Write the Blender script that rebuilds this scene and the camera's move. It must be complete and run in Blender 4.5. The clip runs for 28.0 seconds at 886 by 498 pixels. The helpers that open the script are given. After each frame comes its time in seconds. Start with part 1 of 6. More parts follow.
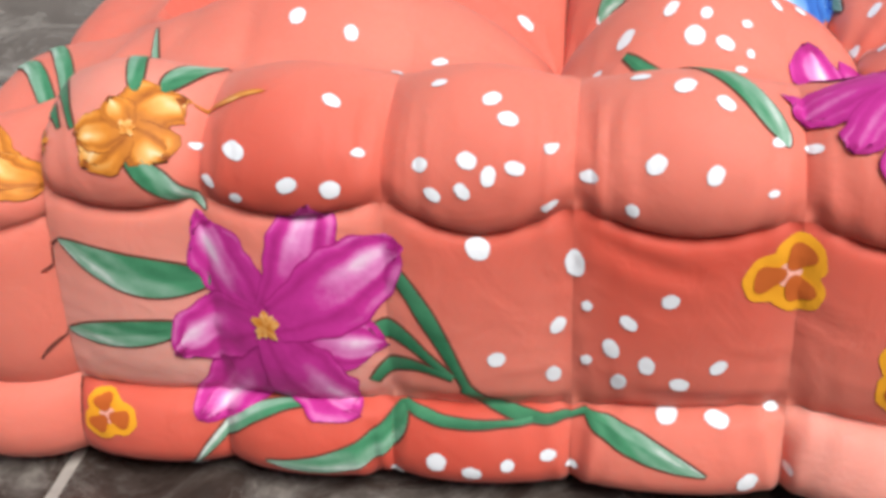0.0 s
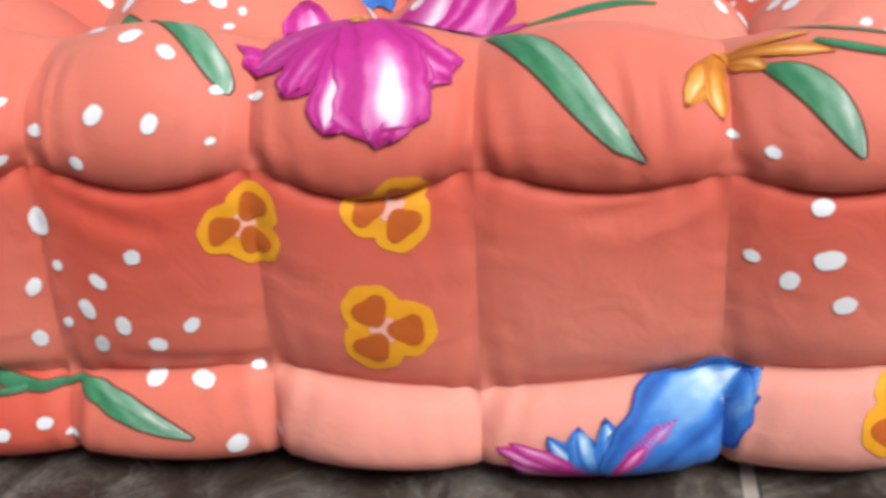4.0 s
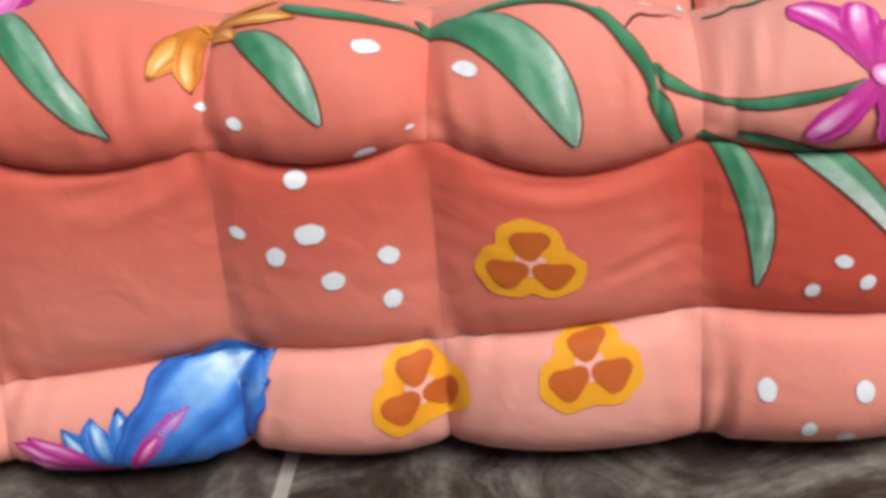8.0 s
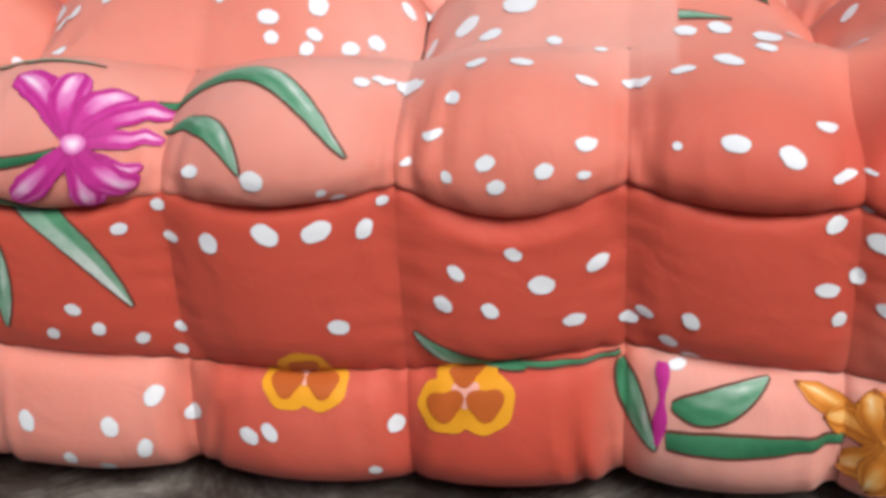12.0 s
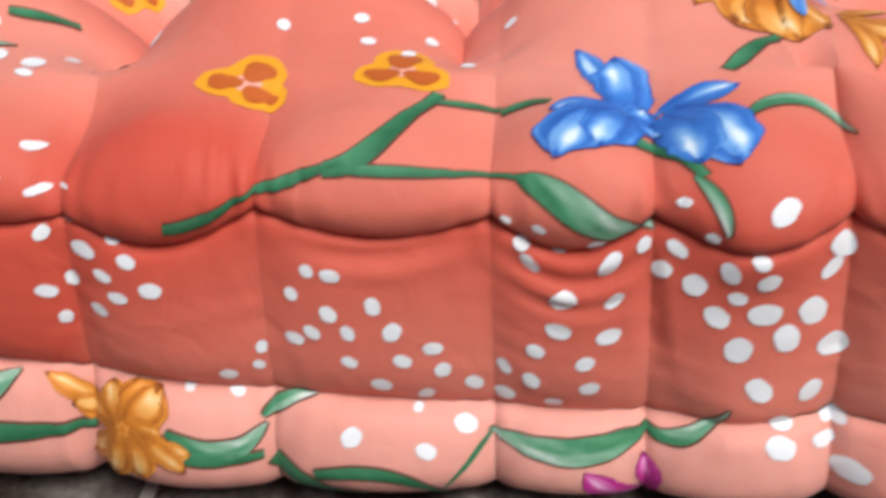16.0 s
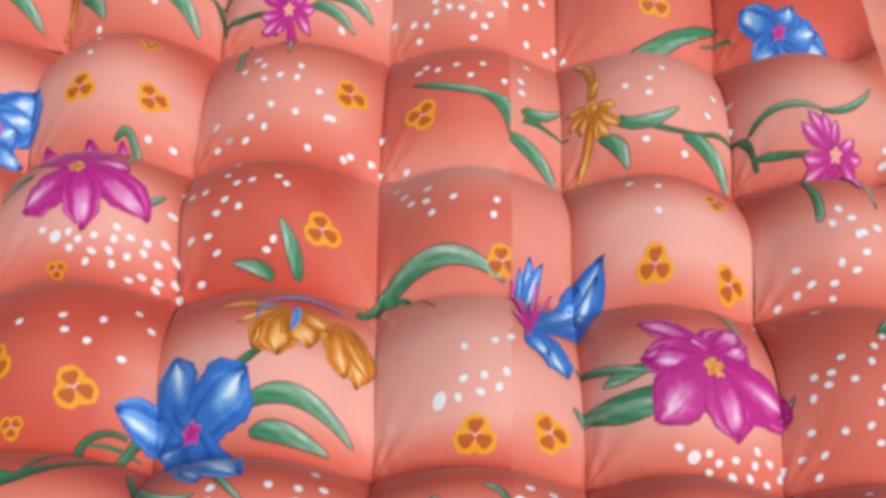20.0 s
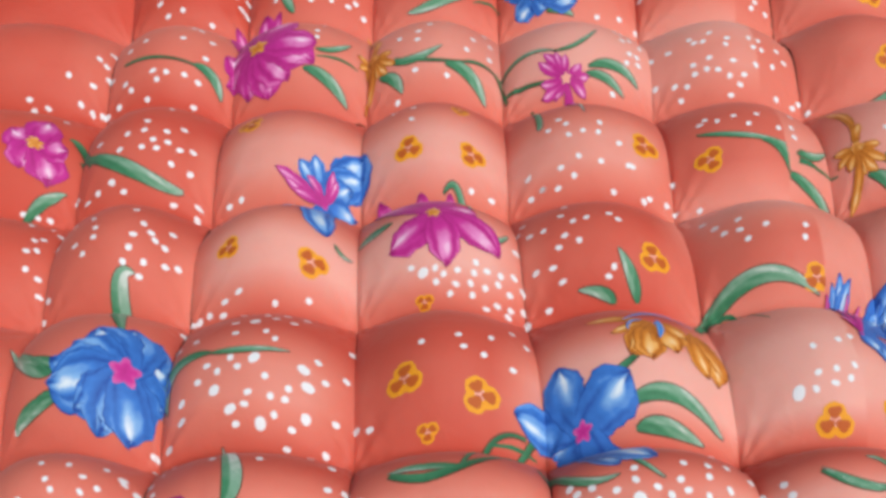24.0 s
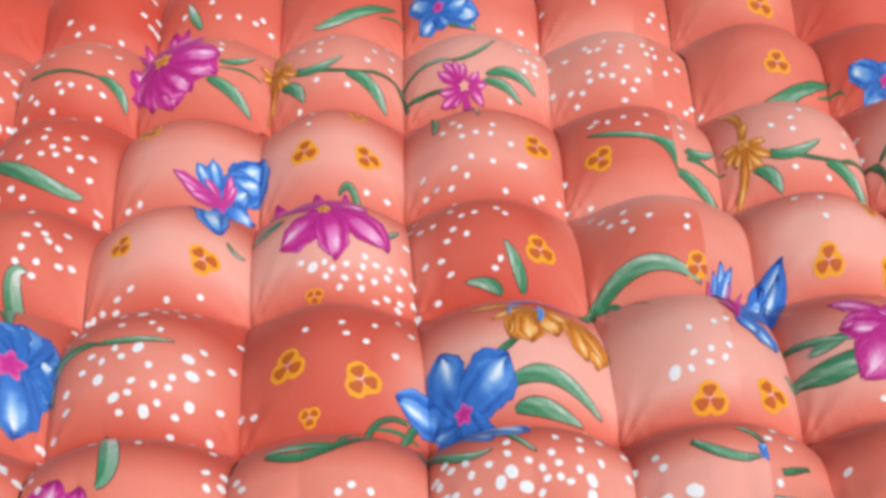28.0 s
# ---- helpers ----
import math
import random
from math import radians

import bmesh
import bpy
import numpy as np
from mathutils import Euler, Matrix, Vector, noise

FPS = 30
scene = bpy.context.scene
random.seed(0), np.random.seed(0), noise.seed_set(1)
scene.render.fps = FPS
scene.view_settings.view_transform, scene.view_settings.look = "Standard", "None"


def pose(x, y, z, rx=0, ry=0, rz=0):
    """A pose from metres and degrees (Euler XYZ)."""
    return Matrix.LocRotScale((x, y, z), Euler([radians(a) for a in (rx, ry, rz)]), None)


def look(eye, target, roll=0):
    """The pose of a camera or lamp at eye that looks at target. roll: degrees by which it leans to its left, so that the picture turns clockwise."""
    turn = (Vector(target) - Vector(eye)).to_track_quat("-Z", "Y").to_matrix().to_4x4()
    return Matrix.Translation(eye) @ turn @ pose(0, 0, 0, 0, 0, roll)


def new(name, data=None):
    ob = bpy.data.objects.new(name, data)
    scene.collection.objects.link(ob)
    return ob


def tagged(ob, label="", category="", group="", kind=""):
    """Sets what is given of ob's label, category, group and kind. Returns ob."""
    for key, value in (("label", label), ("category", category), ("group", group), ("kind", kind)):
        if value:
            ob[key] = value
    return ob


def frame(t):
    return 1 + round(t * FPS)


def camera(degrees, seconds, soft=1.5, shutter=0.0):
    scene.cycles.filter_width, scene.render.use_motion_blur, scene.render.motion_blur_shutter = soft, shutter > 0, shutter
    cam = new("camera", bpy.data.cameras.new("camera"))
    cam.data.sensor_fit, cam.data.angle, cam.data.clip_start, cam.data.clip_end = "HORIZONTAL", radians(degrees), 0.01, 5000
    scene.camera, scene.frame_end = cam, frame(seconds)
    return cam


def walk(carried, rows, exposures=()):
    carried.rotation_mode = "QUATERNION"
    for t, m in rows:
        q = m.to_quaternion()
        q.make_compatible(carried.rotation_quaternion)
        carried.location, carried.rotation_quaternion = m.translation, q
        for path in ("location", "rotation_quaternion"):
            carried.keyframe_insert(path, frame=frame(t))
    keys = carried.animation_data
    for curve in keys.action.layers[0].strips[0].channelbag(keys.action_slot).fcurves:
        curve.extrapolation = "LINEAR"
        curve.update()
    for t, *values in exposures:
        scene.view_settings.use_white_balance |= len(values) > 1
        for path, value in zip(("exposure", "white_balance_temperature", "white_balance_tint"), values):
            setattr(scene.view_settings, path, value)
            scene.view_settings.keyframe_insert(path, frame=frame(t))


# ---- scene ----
cam = camera(39.3, 28.0, soft=3.7, shutter=0.4)
EXPOSURES = [(0.0, 0.21), (3.0, 0.15), (6.0, 0.06), (8.5, -0.02), (10.0, -0.12), (11.0, -0.12), (14.0, -0.04), (16.0, -0.01), (17.2, -0.05), (18.0, -0.24), (19.0, -0.27), (20.0, -0.32), (22.0, -0.37), (25.0, -0.28), (28.0, -0.22)]
PATH = [
    (0, (0.3231, -0.5040, 0.4331), (0.2350, 0.0099, 0.1362), -2.94),
    (0.5, (0.3460, -0.5013, 0.4208), (0.2606, 0.0155, 0.1282), -2.77),
    (1, (0.3738, -0.4920, 0.4191), (0.2935, 0.0242, 0.1239), -2.76),
    (1.5, (0.3971, -0.4985, 0.4100), (0.3185, 0.0206, 0.1196), -2.78),
    (2, (0.4220, -0.4923, 0.4063), (0.3458, 0.0274, 0.1163), -2.80),
    (2.5, (0.4489, -0.4901, 0.4026), (0.3779, 0.0303, 0.1124), -2.84),
    (3, (0.4890, -0.4889, 0.4004), (0.4195, 0.0338, 0.1140), -2.97),
    (3.5, (0.5194, -0.4895, 0.3869), (0.4493, 0.0356, 0.1051), -3.13),
    (5.5, (0.6412, -0.4767, 0.3771), (0.5854, 0.0516, 0.0982), -4.55),
    (6, (0.6637, -0.4744, 0.3646), (0.6143, 0.0559, 0.0883), -4.50),
    (6.5, (0.6983, -0.4662, 0.3694), (0.6450, 0.0595, 0.0853), -4.85),
    (7, (0.7216, -0.4742, 0.3517), (0.6707, 0.0582, 0.0798), -4.54),
    (7.5, (0.7417, -0.4713, 0.3376), (0.6848, 0.0644, 0.0735), -4.77),
    (8, (0.7620, -0.4610, 0.3457), (0.7014, 0.0698, 0.0726), -4.94),
    (8.5, (0.8030, -0.4513, 0.3557), (0.7436, 0.0777, 0.0788), -4.68),
    (9, (0.8628, -0.4402, 0.3720), (0.8090, 0.0875, 0.0917), -4.47),
    (9.5, (0.9306, -0.4266, 0.3781), (0.8649, 0.1083, 0.1145), -4.84),
    (10, (0.9764, -0.4231, 0.3749), (0.8898, 0.0986, 0.0916), -6.25),
    (10.5, (0.9978, -0.4309, 0.3709), (0.9126, 0.0932, 0.0915), -5.38),
    (11, (1.0394, -0.4339, 0.3839), (0.9523, 0.0892, 0.1031), -4.64),
    (11.5, (1.0854, -0.4403, 0.3696), (0.9978, 0.0773, 0.0790), -4.12),
    (13.5, (1.2024, -0.4554, 0.4431), (1.1159, 0.0603, 0.1489), -3.75),
    (14, (1.2678, -0.4758, 0.3974), (1.1892, 0.0407, 0.1024), -3.62),
    (14.5, (1.3235, -0.4748, 0.3806), (1.2392, 0.0405, 0.0850), -4.19),
    (15, (1.3662, -0.4673, 0.3726), (1.2816, 0.0490, 0.0788), -4.17),
    (15.5, (1.4004, -0.4604, 0.3772), (1.3261, 0.0574, 0.0834), -3.55),
    (16, (1.4289, -0.4603, 0.3984), (1.3690, 0.0581, 0.1023), -2.97),
    (16.5, (1.4554, -0.4575, 0.4700), (1.4201, 0.0429, 0.1408), -3.45),
    (17, (1.4431, -0.4535, 0.5729), (1.4204, 0.0245, 0.2110), -3.45),
    (17.5, (1.3879, -0.4176, 0.6961), (1.3637, 0.0449, 0.3147), -3.66),
    (18, (1.3233, -0.3816, 0.7941), (1.3038, 0.0706, 0.4002), -2.78),
    (18.5, (1.2541, -0.3489, 0.8818), (1.2352, 0.0929, 0.4763), -1.76),
    (19, (1.1817, -0.3275, 0.9520), (1.1677, 0.1019, 0.5331), -0.21),
    (19.5, (1.1228, -0.3315, 1.0272), (1.1135, 0.0848, 0.5952), 0.73),
    (20, (1.0785, -0.3476, 1.0874), (1.0746, 0.0465, 0.6350), 1.54),
    (20.5, (1.0260, -0.3658, 1.0936), (1.0244, 0.0123, 0.6277), 2.11),
    (21, (0.9328, -0.3740, 1.1125), (0.9241, -0.0023, 0.6415), 1.28),
    (21.5, (0.8270, -0.3727, 1.1500), (0.8132, -0.0025, 0.6780), 0.43),
    (22, (0.7322, -0.3780, 1.1791), (0.7256, 0.0017, 0.7146), -0.10),
    (22.5, (0.6965, -0.4018, 1.2012), (0.7043, -0.0092, 0.7476), 0.25),
    (24.5, (0.7567, -0.5731, 1.1189), (0.7465, -0.1301, 0.7143), -1.41),
    (25, (0.7807, -0.6045, 1.1030), (0.7678, -0.1555, 0.7052), -1.49),
    (25.5, (0.8035, -0.6064, 1.1077), (0.7921, -0.1531, 0.7149), -1.33),
    (26, (0.8130, -0.5988, 1.1093), (0.8086, -0.1437, 0.7184), -0.68),
    (26.5, (0.8277, -0.5988, 1.1079), (0.8299, -0.1426, 0.7182), -0.33),
    (27, (0.8293, -0.6009, 1.1072), (0.8368, -0.1452, 0.7169), -0.13),
    (27.5, (0.8243, -0.6003, 1.1079), (0.8336, -0.1457, 0.7165), -0.27),
    (28, (0.8261, -0.5962, 1.1060), (0.8347, -0.1428, 0.7131), -0.78),
]
walk(cam, [(t, look(eye, target, roll)) for t, eye, target, roll in PATH], EXPOSURES)

# ---------------------------------------------------------------- light
world = bpy.data.worlds.new("sky")
scene.world = world
world.use_nodes = True
wn = world.node_tree.nodes
sky = wn.new("ShaderNodeTexSky")
sky.sky_type, sky.sun_disc = "NISHITA", False
sky.sun_elevation, sky.sun_rotation = radians(54), radians(140)
world.node_tree.links.new(sky.outputs[0], wn["Background"].inputs[0])
wn["Background"].inputs[1].default_value = 0.063


sun = bpy.data.lights.new("sun", "SUN")
sun.energy, sun.angle, sun.color = 4.0, radians(32), (1.0, 0.95, 0.91)
new("sun", sun).matrix_world = look((0.55, -0.66, 1.18), (0, 0, 0))


# ---------------------------------------------------------------- materials
def material(name, rough=0.6, sheen=0.0, metal=0.0):
    m = bpy.data.materials.new(name)
    m.use_nodes = True
    t = m.node_tree
    b = t.nodes["Principled BSDF"]
    b.inputs["Roughness"].default_value = rough
    b.inputs["Metallic"].default_value = metal
    b.inputs["Sheen Weight"].default_value = sheen
    b.inputs["Sheen Roughness"].default_value = 0.4
    return m, t, b


def node(t, kind, **values):
    n = t.nodes.new(kind)
    for key, v in values.items():
        if key in n.inputs:
            n.inputs[key].default_value = v
    return n


def ramp(t, source, stops):
    r = t.nodes.new("ShaderNodeValToRGB")
    e = r.color_ramp.elements
    while len(e) < len(stops):
        e.new(0.5)
    for k, (at, c) in enumerate(stops):
        e[k].position, e[k].color = at, (*c, 1)
    t.links.new(source, r.inputs[0])
    return r.outputs[0]


def mixed(t, fac, a, b, blend="MIX"):
    m = t.nodes.new("ShaderNodeMix")
    m.data_type, m.blend_type = "RGBA", blend
    for k, v in ((0, fac), (6, a), (7, b)):
        if isinstance(v, (int, float)):
            m.inputs[k].default_value = v
        elif isinstance(v, tuple):
            m.inputs[k].default_value = (*v, 1)
        else:
            t.links.new(v, m.inputs[k])
    return m.outputs[2]


def cloth_relief(t, b, strength=0.12):
    """Fine weave and soft small creases, in metres."""
    co = t.nodes.new("ShaderNodeTexCoord").outputs["Object"]
    n1 = node(t, "ShaderNodeTexNoise", Scale=1600.0, Detail=1.0)
    n2 = node(t, "ShaderNodeTexNoise", Scale=38.0, Detail=3.0, Roughness=0.55, Distortion=0.6)
    for n in (n1, n2):
        t.links.new(co, n.inputs["Vector"])
    b1 = node(t, "ShaderNodeBump", Strength=strength, Distance=0.0004)
    b2 = node(t, "ShaderNodeBump", Strength=0.35, Distance=0.004)
    t.links.new(n1.outputs[0], b1.inputs["Height"])
    t.links.new(n2.outputs[0], b2.inputs["Height"])
    t.links.new(b1.outputs[0], b2.inputs["Normal"])
    t.links.new(b2.outputs[0], b.inputs["Normal"])
    return co, n2.outputs[0]


def attribute(t, name):
    a = t.nodes.new("ShaderNodeAttribute")
    a.attribute_name = name
    return a.outputs["Fac"]


def make_cloth():
    """Coral cotton, printed in an ombre from pale salmon to deep coral ("tone"), which also holds some shade."""
    m, t, b = material("coral_cotton", 0.6, 0.09)
    b.inputs["Specular IOR Level"].default_value = 0.22
    b.inputs["Subsurface Weight"].default_value = 0.22
    b.inputs["Subsurface Radius"].default_value = (1.0, 0.28, 0.18)
    b.inputs["Subsurface Scale"].default_value = 0.012
    co, fine = cloth_relief(t, b)
    n = node(t, "ShaderNodeTexNoise", Scale=7.0, Detail=2.0)
    t.links.new(co, n.inputs["Vector"])
    add = node(t, "ShaderNodeMath")
    add.operation = "MULTIPLY_ADD"
    t.links.new(n.outputs[0], add.inputs[0])
    add.inputs[1].default_value = 0.3
    t.links.new(attribute(t, "tone"), add.inputs[2])
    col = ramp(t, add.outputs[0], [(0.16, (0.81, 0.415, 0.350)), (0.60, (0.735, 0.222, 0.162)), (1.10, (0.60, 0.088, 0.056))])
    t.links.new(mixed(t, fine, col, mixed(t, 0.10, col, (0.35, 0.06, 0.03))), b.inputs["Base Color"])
    return m


def make_ink(name, stops, grain=60.0, amount=0.35, rough=0.62):
    """A printed colour that runs along "shade" (0 to 1), broken up like water-colour."""
    m, t, b = material(name, rough, 0.10)
    b.inputs["Specular IOR Level"].default_value = 0.25
    co, fine = cloth_relief(t, b)
    n = node(t, "ShaderNodeTexNoise", Scale=grain, Detail=4.0, Roughness=0.6)
    t.links.new(co, n.inputs["Vector"])
    add = node(t, "ShaderNodeMath")
    add.operation = "MULTIPLY_ADD"
    t.links.new(n.outputs[0], add.inputs[0])
    add.inputs[1].default_value = amount
    t.links.new(attribute(t, "shade"), add.inputs[2])
    t.links.new(ramp(t, add.outputs[0], stops), b.inputs["Base Color"])
    return m


def make_plain(name, colour, rough=0.6, spread=0.25, scale=20.0, relief=0.1):
    m, t, b = material(name, rough)
    co = t.nodes.new("ShaderNodeTexCoord").outputs["Object"]
    n = node(t, "ShaderNodeTexNoise", Scale=scale, Detail=5.0)
    t.links.new(co, n.inputs["Vector"])
    dark = tuple(c * (1 - spread) for c in colour)
    t.links.new(ramp(t, n.outputs[0], [(0.3, dark), (0.7, colour)]), b.inputs["Base Color"])
    bu = node(t, "ShaderNodeBump", Strength=relief, Distance=0.002)
    t.links.new(n.outputs[0], bu.inputs["Height"])
    t.links.new(bu.outputs[0], b.inputs["Normal"])
    return m


def make_marble():
    m, t, b = material("brown_grey_marble", 0.22)
    co = t.nodes.new("ShaderNodeTexCoord").outputs["Object"]
    info = t.nodes.new("ShaderNodeObjectInfo")
    shift = node(t, "ShaderNodeVectorMath")
    shift.operation = "MULTIPLY_ADD"
    t.links.new(info.outputs["Random"], shift.inputs[0])
    shift.inputs[1].default_value = (7.0, 5.0, 3.0)
    t.links.new(co, shift.inputs[2])
    big = node(t, "ShaderNodeTexNoise", Scale=13.0, Detail=8.0, Roughness=0.66, Distortion=1.3)
    flecks = node(t, "ShaderNodeTexNoise", Scale=70.0, Detail=8.0, Roughness=0.75, Distortion=0.6)
    cracks = t.nodes.new("ShaderNodeTexVoronoi")
    cracks.feature = "DISTANCE_TO_EDGE"
    cracks.inputs["Scale"].default_value = 22.0
    where = node(t, "ShaderNodeTexNoise", Scale=9.0, Detail=2.0)
    for n in (big, flecks, where):
        t.links.new(shift.outputs[0], n.inputs["Vector"])
    bent = node(t, "ShaderNodeVectorMath")
    bent.operation = "MULTIPLY_ADD"
    t.links.new(big.outputs["Color"], bent.inputs[0])
    bent.inputs[1].default_value = (0.16, 0.16, 0.16)
    t.links.new(shift.outputs[0], bent.inputs[2])
    t.links.new(bent.outputs[0], cracks.inputs["Vector"])
    base = ramp(t, big.outputs[0], [(0.36, (0.030, 0.021, 0.017)), (0.47, (0.062, 0.049, 0.042)), (0.55, (0.125, 0.112, 0.100)), (0.66, (0.24, 0.225, 0.20))])
    base = mixed(t, ramp(t, flecks.outputs[0], [(0.40, (0.9, 0.9, 0.9)), (0.62, (0, 0, 0))]), base, mixed(t, 0.55, base, (0.028, 0.020, 0.016)))
    lines = mixed(t, 1.0, ramp(t, cracks.outputs["Distance"], [(0.0, (1, 1, 1)), (0.022, (0, 0, 0))]), ramp(t, where.outputs[0], [(0.50, (0, 0, 0)), (0.62, (1, 1, 1))]), "MULTIPLY")
    t.links.new(mixed(t, lines, base, mixed(t, 0.30, base, (0.45, 0.42, 0.38))), b.inputs["Base Color"])
    return m


CLOTH = make_cloth()
WHITE_INK = make_ink("white_ink", [(0.0, (0.46, 0.55, 0.66)), (0.6, (0.70, 0.76, 0.81)), (1.0, (0.80, 0.83, 0.86))], 90, 0.5)
GREEN_INK = make_ink("green_ink", [(0.15, (0.018, 0.125, 0.055)), (0.50, (0.060, 0.25, 0.125)), (0.85, (0.25, 0.43, 0.32)), (1.15, (0.62, 0.70, 0.65))], 120, 0.3)
LINE_INK = make_ink("dark_outline_ink", [(0.0, (0.11, 0.028, 0.022)), (1.0, (0.16, 0.05, 0.035))], 200, 0.3)
MAGENTA_INK = make_ink("magenta_ink", [(0.1, (0.34, 0.011, 0.16)), (0.45, (0.54, 0.032, 0.29)), (0.75, (0.74, 0.26, 0.55)), (1.0, (0.88, 0.72, 0.84))], 110, 0.3)
BLUE_INK = make_ink("blue_ink", [(0.1, (0.012, 0.06, 0.32)), (0.45, (0.045, 0.20, 0.62)), (0.75, (0.22, 0.46, 0.80)), (1.0, (0.72, 0.84, 0.92))], 110, 0.3)
ORANGE_INK = make_ink("orange_ink", [(0.1, (0.24, 0.055, 0.008)), (0.45, (0.66, 0.235, 0.028)), (0.75, (0.82, 0.46, 0.14)), (1.0, (0.88, 0.72, 0.46))], 110, 0.3)
YELLOW_INK = make_ink("yellow_ink", [(0.0, (0.72, 0.26, 0.012)), (1.0, (0.84, 0.38, 0.02))], 60, 0.5)
BROWN_INK = make_ink("rust_ink", [(0.0, (0.40, 0.075, 0.012)), (1.0, (0.52, 0.12, 0.02))], 60, 0.5)
PINK_INK = make_ink("pale_pink_ink", [(0.0, (0.76, 0.30, 0.22)), (1.0, (0.84, 0.46, 0.38))], 60, 0.5)
MARBLE = make_marble()
GROUT = make_plain("pale_grout", (0.40, 0.37, 0.33), 0.8, 0.3, 60)
PAINT = make_plain("off_white_wall_paint", (0.74, 0.70, 0.64), 0.85, 0.08, 6)


# ---------------------------------------------------------------- building helpers
def part(name, bm, mat, parent=None, label=""):
    me = bpy.data.meshes.new(name)
    bm.to_mesh(me)
    bm.free()
    me.materials.append(mat)
    ob = new(name, me)
    ob.parent = parent
    return tagged(ob, label)


def sheet(name, places, faces, mat, parent=None, label="", values=None, normals=None):
    """A smooth mesh from arrays, with one point attribute at most: values = (name, array)."""
    me = bpy.data.meshes.new(name)
    nv, nf = len(places), len(faces)
    size = faces.shape[1]
    me.vertices.add(nv)
    me.vertices.foreach_set("co", np.ascontiguousarray(places, dtype=np.float32).ravel())
    me.loops.add(nf * size)
    me.loops.foreach_set("vertex_index", np.ascontiguousarray(faces, dtype=np.int32).ravel())
    me.polygons.add(nf)
    me.polygons.foreach_set("loop_start", np.arange(0, nf * size, size, dtype=np.int32))
    me.polygons.foreach_set("use_smooth", np.ones(nf, dtype=bool))
    me.update(calc_edges=True)
    if values is not None:
        a = me.attributes.new(values[0], "FLOAT", "POINT")
        a.data.foreach_set("value", np.ascontiguousarray(values[1], dtype=np.float32).ravel())
    me.materials.append(mat)
    ob = new(name, me)
    ob.parent = parent
    return tagged(ob, label)


def box(bm, x0, y0, z0, x1, y1, z1):
    r = bmesh.ops.create_cube(bm, size=1.0)
    bmesh.ops.scale(bm, vec=(x1 - x0, y1 - y0, z1 - z0), verts=r["verts"])
    bmesh.ops.translate(bm, vec=((x0 + x1) / 2, (y0 + y1) / 2, (z0 + z1) / 2), verts=r["verts"])
    return r["verts"]


# ---------------------------------------------------------------- the mattress's form
X0, X1, DEPTH, ROUND, SEAM_IN = -0.042, 1.625, 1.80, 0.078, 0.074
FRONT_COLS = [0.046, 0.118, 0.207, 0.298, 0.402, 0.502, 0.613, 0.706, 0.817, 0.918, 1.020, 1.115, 1.207, 1.294, 1.396, 1.465, 1.562]
TOP_COLS = [X0 + SEAM_IN, 0.28, 0.445, 0.624, 0.802, 1.0, 1.193, 1.376, X1 - SEAM_IN]
TOP_ROWS = [SEAM_IN, 0.208, 0.398, 0.567, 0.760, 0.945, 1.128, 1.305, 1.48, 1.61, DEPTH - SEAM_IN]
ARC = ROUND * math.pi / 2
FRONT_END = X1 - ROUND
RIGHT_START = FRONT_END + ARC
RIGHT_END = RIGHT_START + (DEPTH - 2 * ROUND)
BACK_START = RIGHT_END + ARC
BACK_END = BACK_START + (X1 - X0 - 2 * ROUND)
LEFT_START = BACK_END + ARC
LEFT_END = LEFT_START + (DEPTH - 2 * ROUND)
AROUND = LEFT_END + ARC - (X0 + ROUND)
P_BEGIN = X0 + ROUND


def even(a, b, step):
    n = max(1, round((b - a) / step))
    return [a + (b - a) * k / n for k in range(1, n + 1)]


SIDE_COLS = [P_BEGIN, *FRONT_COLS[1:-1], FRONT_END, RIGHT_START]
SIDE_COLS += even(RIGHT_START, RIGHT_END, 0.12) + [BACK_START] + even(BACK_START, BACK_END, 0.1) + [LEFT_START]
SIDE_COLS += even(LEFT_START, LEFT_END, 0.12) + [P_BEGIN + AROUND]
SIDE_COLS = np.array(SIDE_COLS)

# the heights of the two long side seams, which wander
LOW_AT = np.array([0.05, 0.2, 0.3, 0.4, 0.5, 0.61, 0.705, 0.815, 0.918, 1.02, 1.115, 1.205, 1.29, 1.395, 1.47, 1.6])
LOW_Z = np.array([0.052, 0.053, 0.052, 0.060, 0.046, 0.060, 0.064, 0.075, 0.068, 0.068, 0.081, 0.070, 0.061, 0.052, 0.050, 0.055])
HIGH_AT = np.array([0.1, 0.3, 0.5, 0.61, 0.71, 0.81, 0.92, 1.02, 1.115, 1.21, 1.29, 1.395, 1.5])
HIGH_Z = np.array([0.163, 0.161, 0.158, 0.155, 0.156, 0.150, 0.151, 0.155, 0.155, 0.147, 0.151, 0.146, 0.148])


def through_points(p, x):
    n = len(p) - 1
    q = np.vstack([2 * p[0] - p[1], p, 2 * p[-1] - p[-2]])
    k = np.minimum(x.astype(int), n - 1)
    f = (x - k)[..., None]
    a, b, c, d = q[k], q[k + 1], q[k + 2], q[k + 3]
    return 0.5 * (2 * b + (c - a) * f + (2 * a - 5 * b + 4 * c - d) * f**2 + (3 * b - a - 3 * c + d) * f**3)


